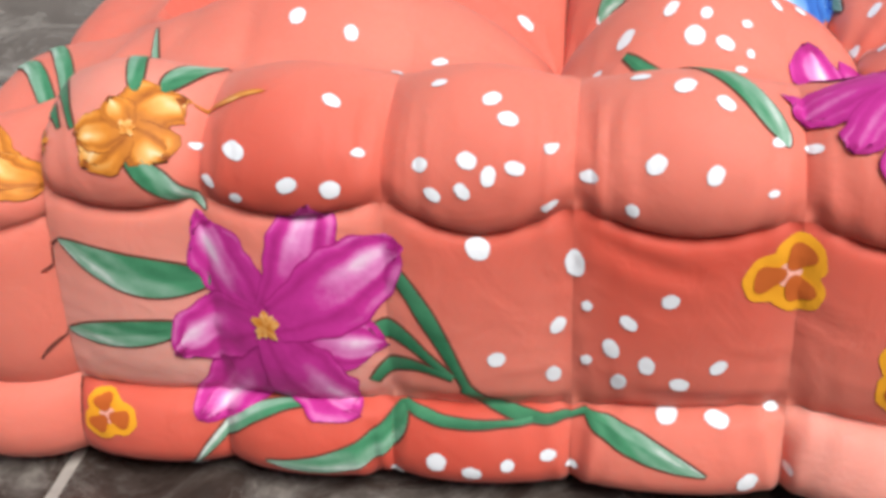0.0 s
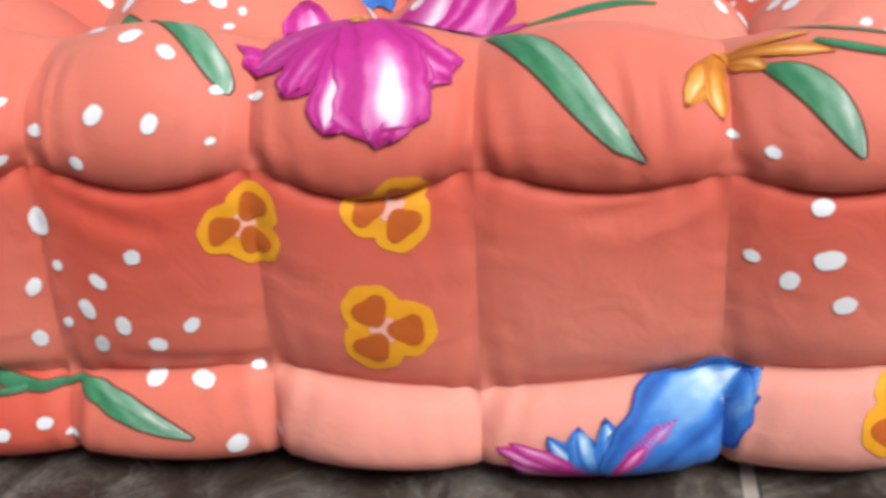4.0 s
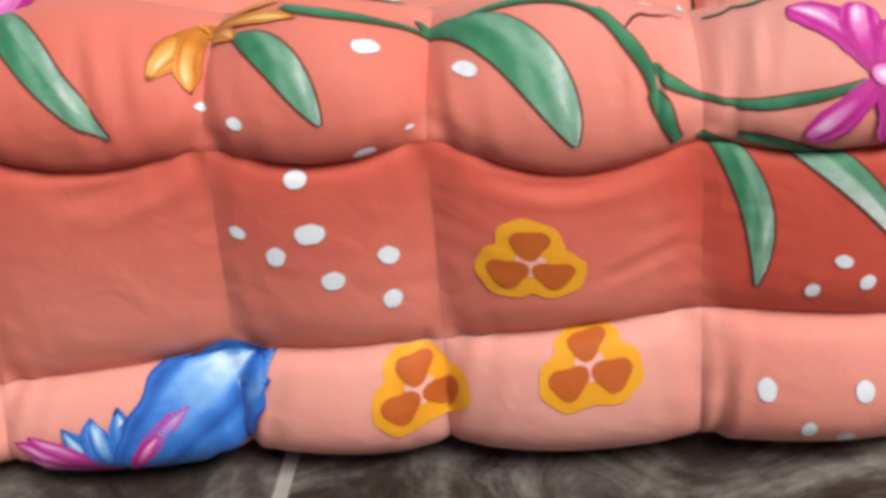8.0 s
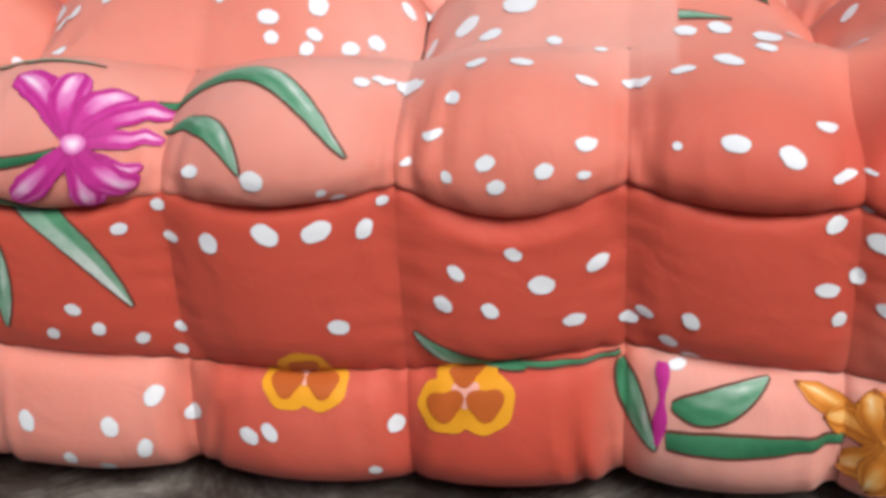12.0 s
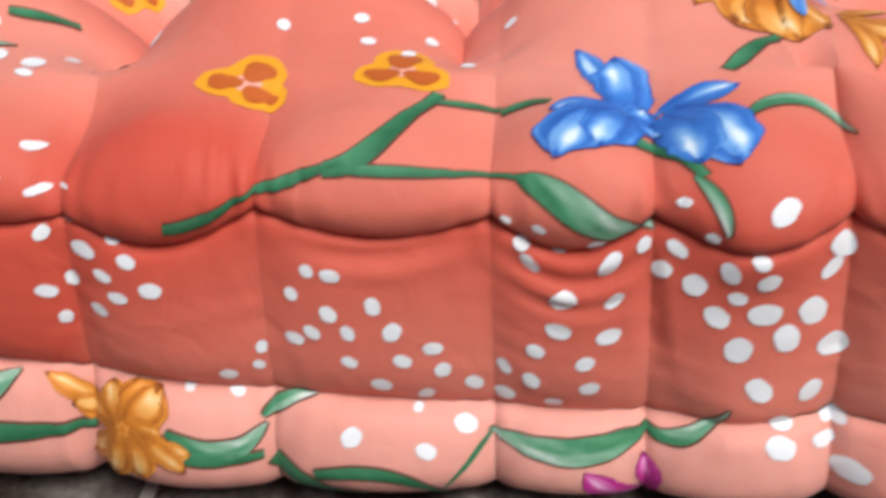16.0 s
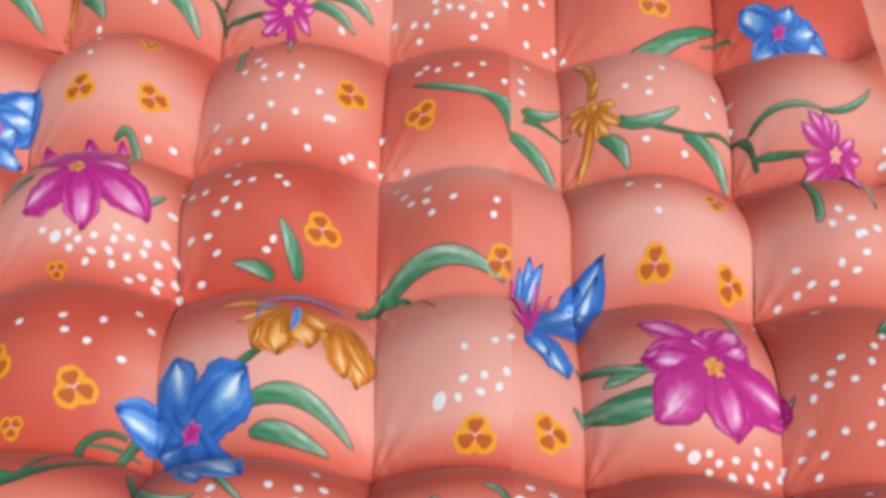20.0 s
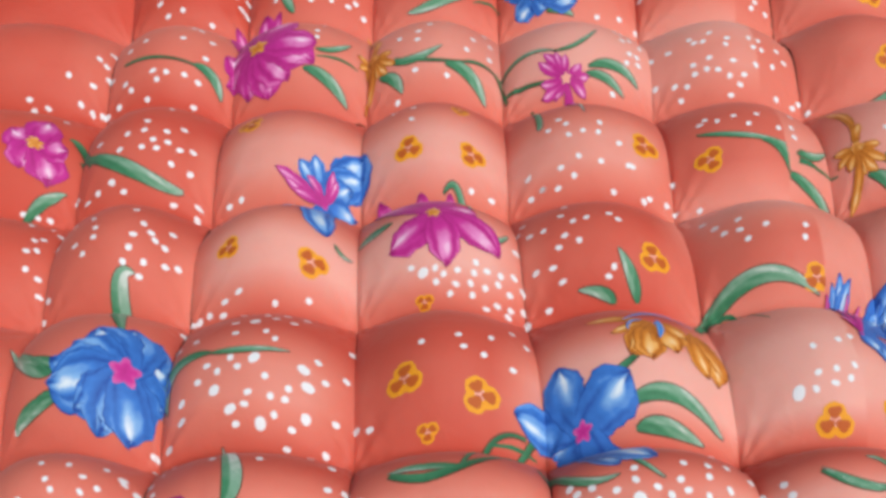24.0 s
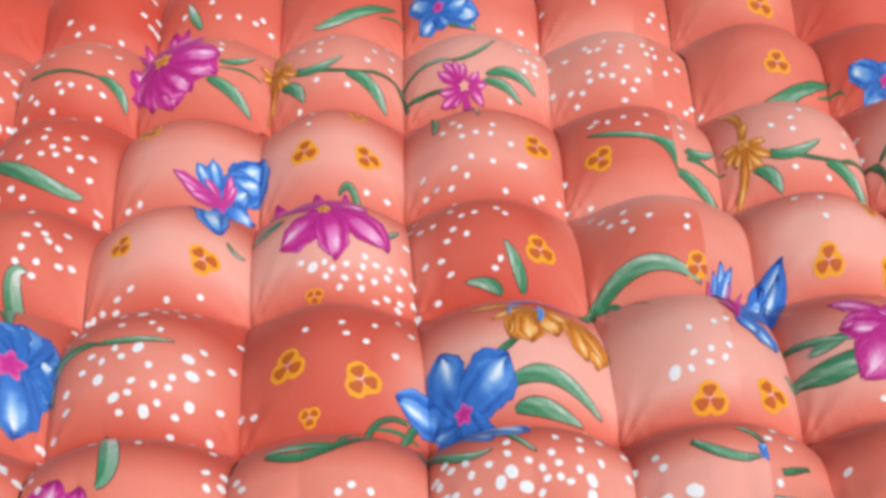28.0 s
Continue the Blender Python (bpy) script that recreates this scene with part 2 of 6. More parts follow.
def curve(points, v, high):
    """A smooth line through a few points, at v from 0 to 1 of its length. high: what the second number is to be scaled by."""
    p = np.array(points)
    n = len(p) - 1
    t = np.linspace(0, n, 81)
    dense = through_points(p, t) * (1.0, high)
    run = np.r_[0, np.cumsum(np.linalg.norm(np.diff(dense, axis=0), axis=1))]
    return through_points(p, np.interp(np.clip(v, 0, 1) * run[-1], run, t))


LOW_FULL = [(0.034, 0.0), (-0.002, 0.10), (-0.020, 0.32), (-0.021, 0.60), (-0.012, 0.90), (0.000, 1.0)]
LOW_PINCH = [(0.036, 0.03), (0.010, 0.16), (-0.002, 0.30), (-0.001, 0.60), (0.003, 0.84), (0.006, 1.0)]
MID_FULL = [(0.000, 0.0), (-0.005, 0.08), (-0.008, 0.25), (-0.006, 0.60), (-0.001, 0.92), (0.005, 1.0)]
MID_PINCH = [(0.006, 0.0), (0.004, 0.09), (0.004, 0.30), (0.006, 0.64), (0.008, 0.92), (0.011, 1.0)]
ROLL_FULL = [(0.005, 0.0), (-0.001, 0.15), (-0.003, 0.60), (0.003, 1.12), (0.016, 1.56), (0.036, 1.84), (0.056, 1.84), (0.074, 1.54)]
ROLL_PINCH = [(0.011, 0.0), (0.013, 0.18), (0.017, 0.50), (0.026, 0.92), (0.038, 1.22), (0.050, 1.42), (0.063, 1.46), (0.074, 1.34)]
# towards the right end the roll goes over into the top with hardly a dip
SOFT_FULL = [(0.005, 0.0), (-0.001, 0.15), (-0.003, 0.60), (0.003, 1.12), (0.014, 1.44), (0.032, 1.60), (0.054, 1.70), (0.074, 2.02)]
SOFT_PINCH = [(0.011, 0.0), (0.010, 0.18), (0.012, 0.50), (0.021, 0.90), (0.034, 1.14), (0.050, 1.32), (0.063, 1.54), (0.074, 1.84)]
ROLL_HIGH = 0.027


def roll_high(p):
    """The roll is plumper towards the left end of the front."""
    return ROLL_HIGH * np.interp(p, [0.62, 0.98], [1.0, 0.76])


def merged(p):
    return np.clip((p - 1.02) / 0.16, 0, 1)


def hash01(k, salt):
    return np.abs(np.modf(np.sin(k * 12.9898 + salt * 78.233) * 43758.5453)[0])


def pleats(across, along, width, high, depth, salt):
    """Gathers that run out from the ends of a crease: across from it and along it, in metres."""
    fade = np.exp(-np.abs(across) / width) * np.exp(-np.abs(along) / high)
    return depth * fade * np.sin(np.abs(across) * 400 + salt * 6.0 + along * 110)


# folds in the cloth of the sides: from (along, row) to (along, row), half width, depth
CREASES = [
    (0.304, 2.10, 0.300, 2.85, 0.0040, 0.0030), (0.294, 2.20, 0.289, 2.75, 0.0028, 0.0022), (0.310, 2.25, 0.318, 2.70, 0.0030, 0.0018),
    (0.212, 2.15, 0.207, 2.80, 0.0036, 0.0028), (0.202, 2.20, 0.196, 2.70, 0.0028, 0.0020), (0.126, 2.10, 0.120, 2.70, 0.0036, 0.0026),
    (0.300, 1.90, 0.365, 1.78, 0.0040, 0.0014), (0.330, 1.12, 0.400, 1.05, 0.0030, 0.0014), (0.210, 1.06, 0.290, 1.04, 0.0030, 0.0016),
    (0.585, 2.15, 0.574, 2.70, 0.0040, 0.0026), (0.573, 2.10, 0.560, 2.55, 0.0034, 0.0020), (0.545, 1.86, 0.606, 1.94, 0.0036, 0.0022),
    (0.560, 1.80, 0.600, 1.88, 0.0026, 0.0014), (0.712, 2.15, 0.707, 2.60, 0.0034, 0.0022),
]
CREASES += [
    (0.812, 2.10, 0.806, 2.90, 0.0040, 0.0031), (0.820, 2.15, 0.819, 2.90, 0.0040, 0.0031), (0.829, 2.10, 0.833, 2.85, 0.0040, 0.0031),
    (0.801, 2.15, 0.792, 2.80, 0.0040, 0.0031), (0.840, 2.25, 0.848, 2.80, 0.0030, 0.0022), (0.784, 2.30, 0.776, 2.75, 0.0030, 0.0016),
    (0.725, 1.90, 0.800, 1.93, 0.0034, 0.0020), (0.770, 1.35, 0.815, 1.48, 0.0026, 0.0012), (0.912, 2.10, 0.908, 2.70, 0.0032, 0.0026),
    (0.925, 2.15, 0.932, 2.60, 0.0030, 0.0020), (1.026, 2.10, 1.032, 2.80, 0.0036, 0.0032), (1.040, 2.20, 1.044, 2.75, 0.0034, 0.0024),
]
CREASES += [
    (1.030, 1.94, 1.105, 1.92, 0.0040, 0.0022), (1.122, 2.10, 1.128, 2.70, 0.0040, 0.0030), (1.107, 2.15, 1.100, 2.70, 0.0034, 0.0024),
    (1.203, 2.10, 1.196, 2.85, 0.0040, 0.0032), (1.214, 2.20, 1.222, 2.80, 0.0034, 0.0022), (1.300, 2.05, 1.290, 2.80, 0.0036, 0.0034),
    (1.286, 2.10, 1.277, 2.70, 0.0030, 0.0026), (1.275, 2.25, 1.266, 2.80, 0.0030, 0.0016), (1.310, 1.86, 1.385, 1.92, 0.0040, 0.0024),
    (1.400, 1.84, 1.462, 1.80, 0.0034, 0.0026), (1.402, 1.70, 1.458, 1.66, 0.0030, 0.0018), (1.470, 2.05, 1.462, 2.55, 0.0034, 0.0028),
]
CREASES += [
    (1.468, 1.30, 1.463, 1.85, 0.0040, 0.0020), (0.085, 0.92, 0.140, 0.98, 0.0034, 0.0022), (0.200, 0.30, 0.196, 0.90, 0.0036, 0.0030),
    (0.298, 0.35, 0.305, 0.90, 0.0034, 0.0030), (0.404, 0.30, 0.401, 0.85, 0.0030, 0.0022), (0.613, 0.30, 0.618, 0.85, 0.0034, 0.0030),
    (0.822, 0.25, 0.828, 0.85, 0.0034, 0.0032), (0.914, 0.30, 0.908, 0.85, 0.0036, 0.0032), (0.923, 0.35, 0.934, 0.80, 0.0030, 0.0026),
    (1.112, 0.25, 1.104, 0.85, 0.0034, 0.0034), (1.100, 0.30, 1.090, 0.75, 0.0030, 0.0022), (1.204, 0.25, 1.199, 0.80, 0.0034, 0.0028),
]


def side_place(p, s):
    """The place on the sides: p along the front from the left and on round, s from 0 at the floor over 1 and 2 (the seams) to 3 (the rim)."""
    p, s = np.broadcast_arrays(np.asarray(p, float), np.asarray(s, float))
    q = P_BEGIN + np.mod(p - P_BEGIN, AROUND)
    k = np.clip(np.searchsorted(SIDE_COLS, q, side="right") - 1, 0, len(SIDE_COLS) - 2)
    wide = SIDE_COLS[k + 1] - SIDE_COLS[k]
    u = np.clip((q - SIDE_COLS[k]) / wide, 0, 1)
    bow = np.sin(np.pi * u)
    soft = np.where(s.astype(int) == 1, 0.22, 0.10)
    bow = (np.sqrt(bow**2 + soft**2) - soft) / (np.sqrt(1 + soft**2) - soft)
    full = bow ** np.where(s.astype(int) == 1, 0.62, 0.50)
    low = np.interp(q, LOW_AT, LOW_Z)
    high = np.interp(q, HIGH_AT, HIGH_Z)
    row = np.clip(s.astype(int), 0, 2)
    v = np.clip(s - row, 0, 1)
    side_of = np.where(u < 0.5, k, k + 1) % (len(SIDE_COLS) - 1)
    deep = 0.55 + 0.45 * hash01(side_of, 3)
    f = 1 - (1 - full) * deep

    def bent(a, b, high):
        return curve(a, v, high) * f[..., None] + curve(b, v, high) * (1 - f)[..., None]

    lo, mi, ro = bent(LOW_FULL, LOW_PINCH, 0.062), bent(MID_FULL, MID_PINCH, 0.09), bent(ROLL_FULL, ROLL_PINCH, ROLL_HIGH)
    m = merged(q)[..., None]
    ro = ro * (1 - m) + bent(SOFT_FULL, SOFT_PINCH, ROLL_HIGH) * m
    plump = 0.88 + 0.24 * hash01(k, 5)
    sag = 0.010 * bow * (0.5 + hash01(k, 7))
    top = high - sag
    inward = np.where(row == 0, lo[..., 0] * (1 + (plump - 1) * np.sin(np.pi * v)), np.where(row == 1, mi[..., 0], ro[..., 0]))
    ease = np.clip(1 - v / 0.6, 0, 1)
    z = np.where(row == 0, lo[..., 1] * low, np.where(row == 1, low + mi[..., 1] * (top - low), top * ease + high * (1 - ease) + ro[..., 1] * roll_high(q)))
    z = z + np.where(row == 2, 0.010 * (bow - 0.62) * np.sin(np.pi * v**1.5), 0.0)
    edge = np.minimum(q - SIDE_COLS[k], SIDE_COLS[k + 1] - q)
    near_seam = np.minimum(np.abs(s - 1), np.abs(s - 2)) * 0.08
    gather = pleats(edge, near_seam, 0.018, 0.034, 0.0011 + 0.0013 * hash01(side_of, 11), side_of) + pleats(near_seam, edge, 0.010, 0.05, 0.0010, k + np.round(s))
    gather = gather * np.where(row == 1, 0.35, 1.0) ** np.clip(np.minimum(v, 1 - v) * 12, 0, 1)
    inward = inward + gather * np.clip(s / 0.3, 0, 1) * np.clip((3 - s) / 0.3, 0, 1)
    # tight gathers at some ends of the roll, and faint lines of strain across the middle row
    tight = np.where(np.isin(side_of, [2, 3, 8, 10, 11, 13]), 0.0028, 0.0010) * np.exp(-edge / 0.015) * np.sin(edge * 560 + 1.6 * np.sin(edge * 290 + side_of) + side_of + 4 * v)
    strain = 0.0004 * np.exp(-edge / 0.025) * np.sin(v * (34 + 20 * hash01(k, 9)) + q * 60 + k) * np.sin(q * 41 + v * 5 + k)
    inward = inward + np.where(row == 2, tight, np.where(row == 1, strain, 0.5 * strain)) * np.sin(np.pi * v)
    inward = inward + 0.002 * np.sin(q * 23 + s * 0.7) * np.clip((3 - s) / 0.3, 0, 1)
    for cp, cs, ep, es, wide_of, depth in CREASES:
        if cp - 0.05 > q.max() or ep + 0.05 < q.min():
            continue
        lp, ls = ep - cp, (es - cs) * 0.085
        t = np.clip(((q - cp) * lp + (s - cs) * 0.085 * ls) / (lp * lp + ls * ls), 0, 1)
        off = np.hypot(q - cp - t * lp, (s - cs) * 0.085 - t * ls)
        fold = np.sin(np.pi * np.clip(t, 0.02, 0.98)) ** 0.6
        inward = inward + depth * fold * (np.exp(-((off / wide_of) ** 2)) - 0.45 * np.exp(-(((off - 1.9 * wide_of) / wide_of) ** 2)))
    # near the far end of the front the long seams run out
    inward = inward - 0.009 * (np.exp(-(((s - 2) / 0.20) ** 2)) + 0.8 * np.exp(-(((s - 1) / 0.20) ** 2))) * np.clip((q - 1.47) / 0.03, 0, 1) * np.clip((1.70 - q) / 0.06, 0, 1) * bow
    # lay it along the rounded outline
    x, y = np.zeros_like(q), np.zeros_like(q)
    spans = [(P_BEGIN, FRONT_END, 0), (RIGHT_START, RIGHT_END, 1), (BACK_START, BACK_END, 2), (LEFT_START, LEFT_END, 3)]
    starts = [((X0 + ROUND, 0.0), (1, 0)), ((X1, ROUND), (0, 1)), ((X1 - ROUND, DEPTH), (-1, 0)), ((X0, DEPTH - ROUND), (0, -1))]
    centres = [(X1 - ROUND, ROUND), (X1 - ROUND, DEPTH - ROUND), (X0 + ROUND, DEPTH - ROUND), (X0 + ROUND, ROUND)]
    for (a, b, n), ((sx, sy), (dx, dy)), (cx, cy) in zip(spans, starts, centres):
        on = (q >= a) & (q < b)
        x = np.where(on, sx + dx * (q - a) - dy * inward, x)
        y = np.where(on, sy + dy * (q - a) + dx * inward, y)
        turn = (q >= b) & (q <= b + ARC + 1e-9)
        ang = (q - b) / ROUND + math.atan2(-dx, dy)
        out = 0.020 * np.clip(np.sin((q - b) / ARC * np.pi), 0, 1) * np.clip((3 - s) / 0.7, 0, 1) * np.clip(s / 0.5, 0, 1)
        x = np.where(turn, cx + (ROUND - inward + out) * np.cos(ang), x)
        y = np.where(turn, cy + (ROUND - inward + out) * np.sin(ang), y)
    return np.stack([x, y, z], -1)


TC, TR = np.array(TOP_COLS), np.array(TOP_ROWS)
FRONT = np.array([TC[0], *FRONT_COLS[1:-1], TC[-1]])


def drift(x, y):
    """The creases along the top swing a little to the side near the front."""
    return np.interp(x, TC, [0, 0, -0.004, 0.009, 0.023, 0.017, 0.010, 0, 0]) * np.clip((0.58 - y) / 0.34, 0, 1)


def top_place(x, y):
    """The place on the tufted top."""
    x, y = np.broadcast_arrays(np.asarray(x, float), np.asarray(y, float))
    line = x - drift(x, y)
    i = np.clip(np.searchsorted(TC, line, side="right") - 1, 0, len(TC) - 2)
    j = np.clip(np.searchsorted(TR, y, side="right") - 1, 0, len(TR) - 2)
    u = np.clip((line - TC[i]) / (TC[i + 1] - TC[i]), 0, 1)
    v = np.clip((y - TR[j]) / (TR[j + 1] - TR[j]), 0, 1)
    # some seams are pulled tighter than others, and most tightly where four puffs meet
    seam_x = np.where(u < 0.5, i, i + 1) + 31 * j
    seam_y = np.where(v < 0.5, j, j + 1) + 57 * i
    su, sv = np.sin(np.pi * u), np.sin(np.pi * v)
    a, b = su ** (0.62 + 0.30 * hash01(seam_x, 4)), sv ** (0.56 + 0.24 * hash01(seam_y, 6))
    a = a + (1 - a) * (0.05 + 0.30 * hash01(seam_x, 8)) * sv**1.5
    b = b + (1 - b) * (0.02 + 0.12 * hash01(seam_y, 9)) * su**1.5
    rim = np.minimum(np.minimum(x - TC[0], TC[-1] - x), np.minimum(y - TR[0], TR[-1] - y))
    e = np.clip(1 - rim / 0.05, 0, 1) ** 1.3
    a, b = a + (1 - a) * 0.6 * e, b + (1 - b) * 0.4 * e
    flow = merged(x) * np.clip(1 - (y - TR[0]) / 0.10, 0, 1) * (x < TC[-1] - 0.02)
    b = b + (0.80 - b) * flow
    size = (0.92 + 0.16 * hash01(i + 17 * j, 2)) * np.where(j == 0, 1.03, 1.0)
    z = 0.132 + size * (a * (0.020 + 0.069 * b) + (1 - a) * 0.024 * b)
    dx = np.minimum(line - TC[i], TC[i + 1] - line)
    dy = np.minimum(y - TR[j], TR[j + 1] - y)
    z = z + pleats(dx, dy, 0.020, 0.034, 0.0015, i + j) + pleats(dy, dx, 0.020, 0.034, 0.0015, i - j)
    # gathers that fan out from the corners of each puff
    corner = np.hypot(dx, dy)
    fan = np.arctan2(dy, dx)
    z = z + 0.0026 * np.exp(-corner / 0.030) * np.clip(corner / 0.008, 0, 1) * np.sin(fan * (9 + 5 * hash01(i + 7 * j, 1)) + i * 2.1 + j)
    # the creases of the front run a little way over the rim
    n = np.clip(np.searchsorted(FRONT, x, side="right") - 1, 0, len(FRONT) - 2)
    arch = np.sin(np.pi * np.clip((x - FRONT[n]) / (FRONT[n + 1] - FRONT[n]), 0, 1)) ** 0.6
    back = np.clip(y - TR[0], 0, 1)
    z = z - 0.011 * (1 - arch) * np.exp(-back / 0.045) * np.clip(back / 0.02, 0, 1)
    # the top joins the roll where that ends
    wall = [y - TR[0], TC[-1] - x, TR[-1] - y, x - TC[0]]
    along = [x, RIGHT_START + y - ROUND, BACK_START + X1 - ROUND - x, LEFT_START + DEPTH - ROUND - y]
    which = np.argmin(wall, axis=0)
    close = rim < 0.09
    at_rim = np.array(z)
    if close.any():
        at_rim[close] = side_place(np.choose(which, along)[close], 2.99999)[..., 2]
    near = np.clip(rim / (0.034 + 0.05 * flow), 0, 1)
    near = near * (1.6 - 0.6 * near)
    z = at_rim + (z - at_rim) * near
    return np.stack([x, y, z], -1)


# one flat chart for all of the cloth: a along the front, w up the front, over the rim and on across the top
ROW_W = np.array([0.0, 0.103, 0.201, 0.342])
RIM_W = 0.342


def on_cloth(a, w):
    a, w = np.broadcast_arrays(np.asarray(a, float), np.asarray(w, float))
    y = SEAM_IN + w - RIM_W
    s = np.interp(w, ROW_W, [0, 1, 2, 3])
    if w.max() < RIM_W:
        return side_place(a, np.clip(s, 0, 2.999))
    if w.min() >= RIM_W and a.min() > TC[0] + 1e-5 and a.max() < TC[-1] - 1e-5:
        return top_place(a, np.maximum(y, SEAM_IN + 1e-5))
    front = side_place(a, np.clip(s, 0, 2.999))
    top = top_place(np.clip(a, TC[0] + 1e-5, TC[-1] - 1e-5), np.maximum(y, SEAM_IN + 1e-5))
    sr = np.interp(RIM_W - (a - TC[-1]), ROW_W, [0, 1, 2, 3])
    right = side_place(RIGHT_START + np.maximum(y - ROUND, 0), np.clip(sr, 0, 2.999))
    sl = np.interp(RIM_W - (TC[0] - a), ROW_W, [0, 1, 2, 3])
    left = side_place(LEFT_END - np.maximum(y - ROUND, 0), np.clip(sl, 0, 2.999))
    high = (w >= RIM_W)[..., None]
    over_r, over_l = (a > TC[-1])[..., None], (a < TC[0])[..., None]
    return np.where(high, np.where(over_r, right, np.where(over_l, left, top)), front)


def cloth_normal(a, w, e=0.0015):
    n = np.cross(on_cloth(a + e, w) - on_cloth(a - e, w), on_cloth(a, w + e) - on_cloth(a, w - e))
    return n / np.maximum(np.linalg.norm(n, axis=-1, keepdims=True), 1e-12)


# ---------------------------------------------------------------- the room
def build_court():
    lx, hx, ly, hy, top, th = -3.577, 4.223, -3.67, 4.13, 2.2, 0.2
    bm = bmesh.new()
    box(bm, lx - th, ly - th, -0.3, hx + th, hy + th, -0.0014)
    floor = tagged(part("floor", bm, GROUT), "pale grouted bed below dark marble floor tiles", "floor", kind="structure")
    spans = {"wall_north": (lx - th, hy, hx + th, hy + th), "wall_south": (lx - th, ly - th, hx + th, ly), "wall_west": (lx - th, ly, lx, hy), "wall_east": (hx, ly, hx + th, hy)}
    for name, (a0, b0, a1, b1) in spans.items():
        bm = bmesh.new()
        box(bm, a0, b0, -0.0014, a1, b1, top)
        tagged(part(name, bm, PAINT), "plain off-white painted wall of an open court", "wall", kind="structure")
    # floor tiles, mostly 0.6 m, with a bevelled edge and a joint of 7 mm
    cuts = [lx, -2.977, -2.377, -1.777, -1.177, -0.577, 0.023, 0.629, 1.224, 1.768, 2.40, 3.0, 3.6, hx]
    for i in range(len(cuts) - 1):
        wide = (cuts[i + 1] - cuts[i]) / 2 - 0.0035
        bm = bmesh.new()
        box(bm, -wide, -0.2965, -0.012, wide, 0.2965, 0.0)
        bmesh.ops.bevel(bm, geom=[e for e in bm.edges if all(v.co.z > -0.001 for v in e.verts)], offset=0.0012, segments=1, affect="EDGES")
        first = part("tile", bm, MARBLE, floor)
        first.location = ((cuts[i] + cuts[i + 1]) / 2, ly + 0.3, 0.0)
        for j in range(1, 13):
            t = new("tile", first.data)
            t.parent = floor
            t.location = ((cuts[i] + cuts[i + 1]) / 2, ly + 0.3 + 0.6 * j, 0.0)
            t.rotation_euler = (0, 0, radians(180 * ((i * 3 + j * 5) % 2)))


# ---------------------------------------------------------------- the cover of the mattress
# how deep the coral is, cell by cell: 0 pale salmon, 1 deep coral; print with some shade
# the top, puff by puff, in the half towards the front and in the half beyond; the sixth puff of a row holds the seam between two lengths of cloth
NEAR_TONE = np.array([
    [0.50, 0.50, 0.42, 0.34, 0.38, 0.10, 0.37, 0.58, 0.36],
    [0.73, 0.56, 0.35, 0.74, -0.04, -0.17, 0.07, -0.04, 0.60],
    [0.80, 0.64, 0.07, -0.06, 0.74, 0.61, 0.30, -0.06, 0.15],
    [0.86, 0.73, 0.17, 0.09, 0.22, 0.67, 0.30, 0.13, 0.15],
    [0.77, 0.56, 0.46, 0.30, 0.13, 0.28, 0.51, 0.61, 0.80],
    [0.86, 0.95, 0.78, 0.72, 0.65, 0.61, 0.61, 0.35, 0.80],
])
# mostly deeper than the near halves: print, plus painted shade on the far slopes
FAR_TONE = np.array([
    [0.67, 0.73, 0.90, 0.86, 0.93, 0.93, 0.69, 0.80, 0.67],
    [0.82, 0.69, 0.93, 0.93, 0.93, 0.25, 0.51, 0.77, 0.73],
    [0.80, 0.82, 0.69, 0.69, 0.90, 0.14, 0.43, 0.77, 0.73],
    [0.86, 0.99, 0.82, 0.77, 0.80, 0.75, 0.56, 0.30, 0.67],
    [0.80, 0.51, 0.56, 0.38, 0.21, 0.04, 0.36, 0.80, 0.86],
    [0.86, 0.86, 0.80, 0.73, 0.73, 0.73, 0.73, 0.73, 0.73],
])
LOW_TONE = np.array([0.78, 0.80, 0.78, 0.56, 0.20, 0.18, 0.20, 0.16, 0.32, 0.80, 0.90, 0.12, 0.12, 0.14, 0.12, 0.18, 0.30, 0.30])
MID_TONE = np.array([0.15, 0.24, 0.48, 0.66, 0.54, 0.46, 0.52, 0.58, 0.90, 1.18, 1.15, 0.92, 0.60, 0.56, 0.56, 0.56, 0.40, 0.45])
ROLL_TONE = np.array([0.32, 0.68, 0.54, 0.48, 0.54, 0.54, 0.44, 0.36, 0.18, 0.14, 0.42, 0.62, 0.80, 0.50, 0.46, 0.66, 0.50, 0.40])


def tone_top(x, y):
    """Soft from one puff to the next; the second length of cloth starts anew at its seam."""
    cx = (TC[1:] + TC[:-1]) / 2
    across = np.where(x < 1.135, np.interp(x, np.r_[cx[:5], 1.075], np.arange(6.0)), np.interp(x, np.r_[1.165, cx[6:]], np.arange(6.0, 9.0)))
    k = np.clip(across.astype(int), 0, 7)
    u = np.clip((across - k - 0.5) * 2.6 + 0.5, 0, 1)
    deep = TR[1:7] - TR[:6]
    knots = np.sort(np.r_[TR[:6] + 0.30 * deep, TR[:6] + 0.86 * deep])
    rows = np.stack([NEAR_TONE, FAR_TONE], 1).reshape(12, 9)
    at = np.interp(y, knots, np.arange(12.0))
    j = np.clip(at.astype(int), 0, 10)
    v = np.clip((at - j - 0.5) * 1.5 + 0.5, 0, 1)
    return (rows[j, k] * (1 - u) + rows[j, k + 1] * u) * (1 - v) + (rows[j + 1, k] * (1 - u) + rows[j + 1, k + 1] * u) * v


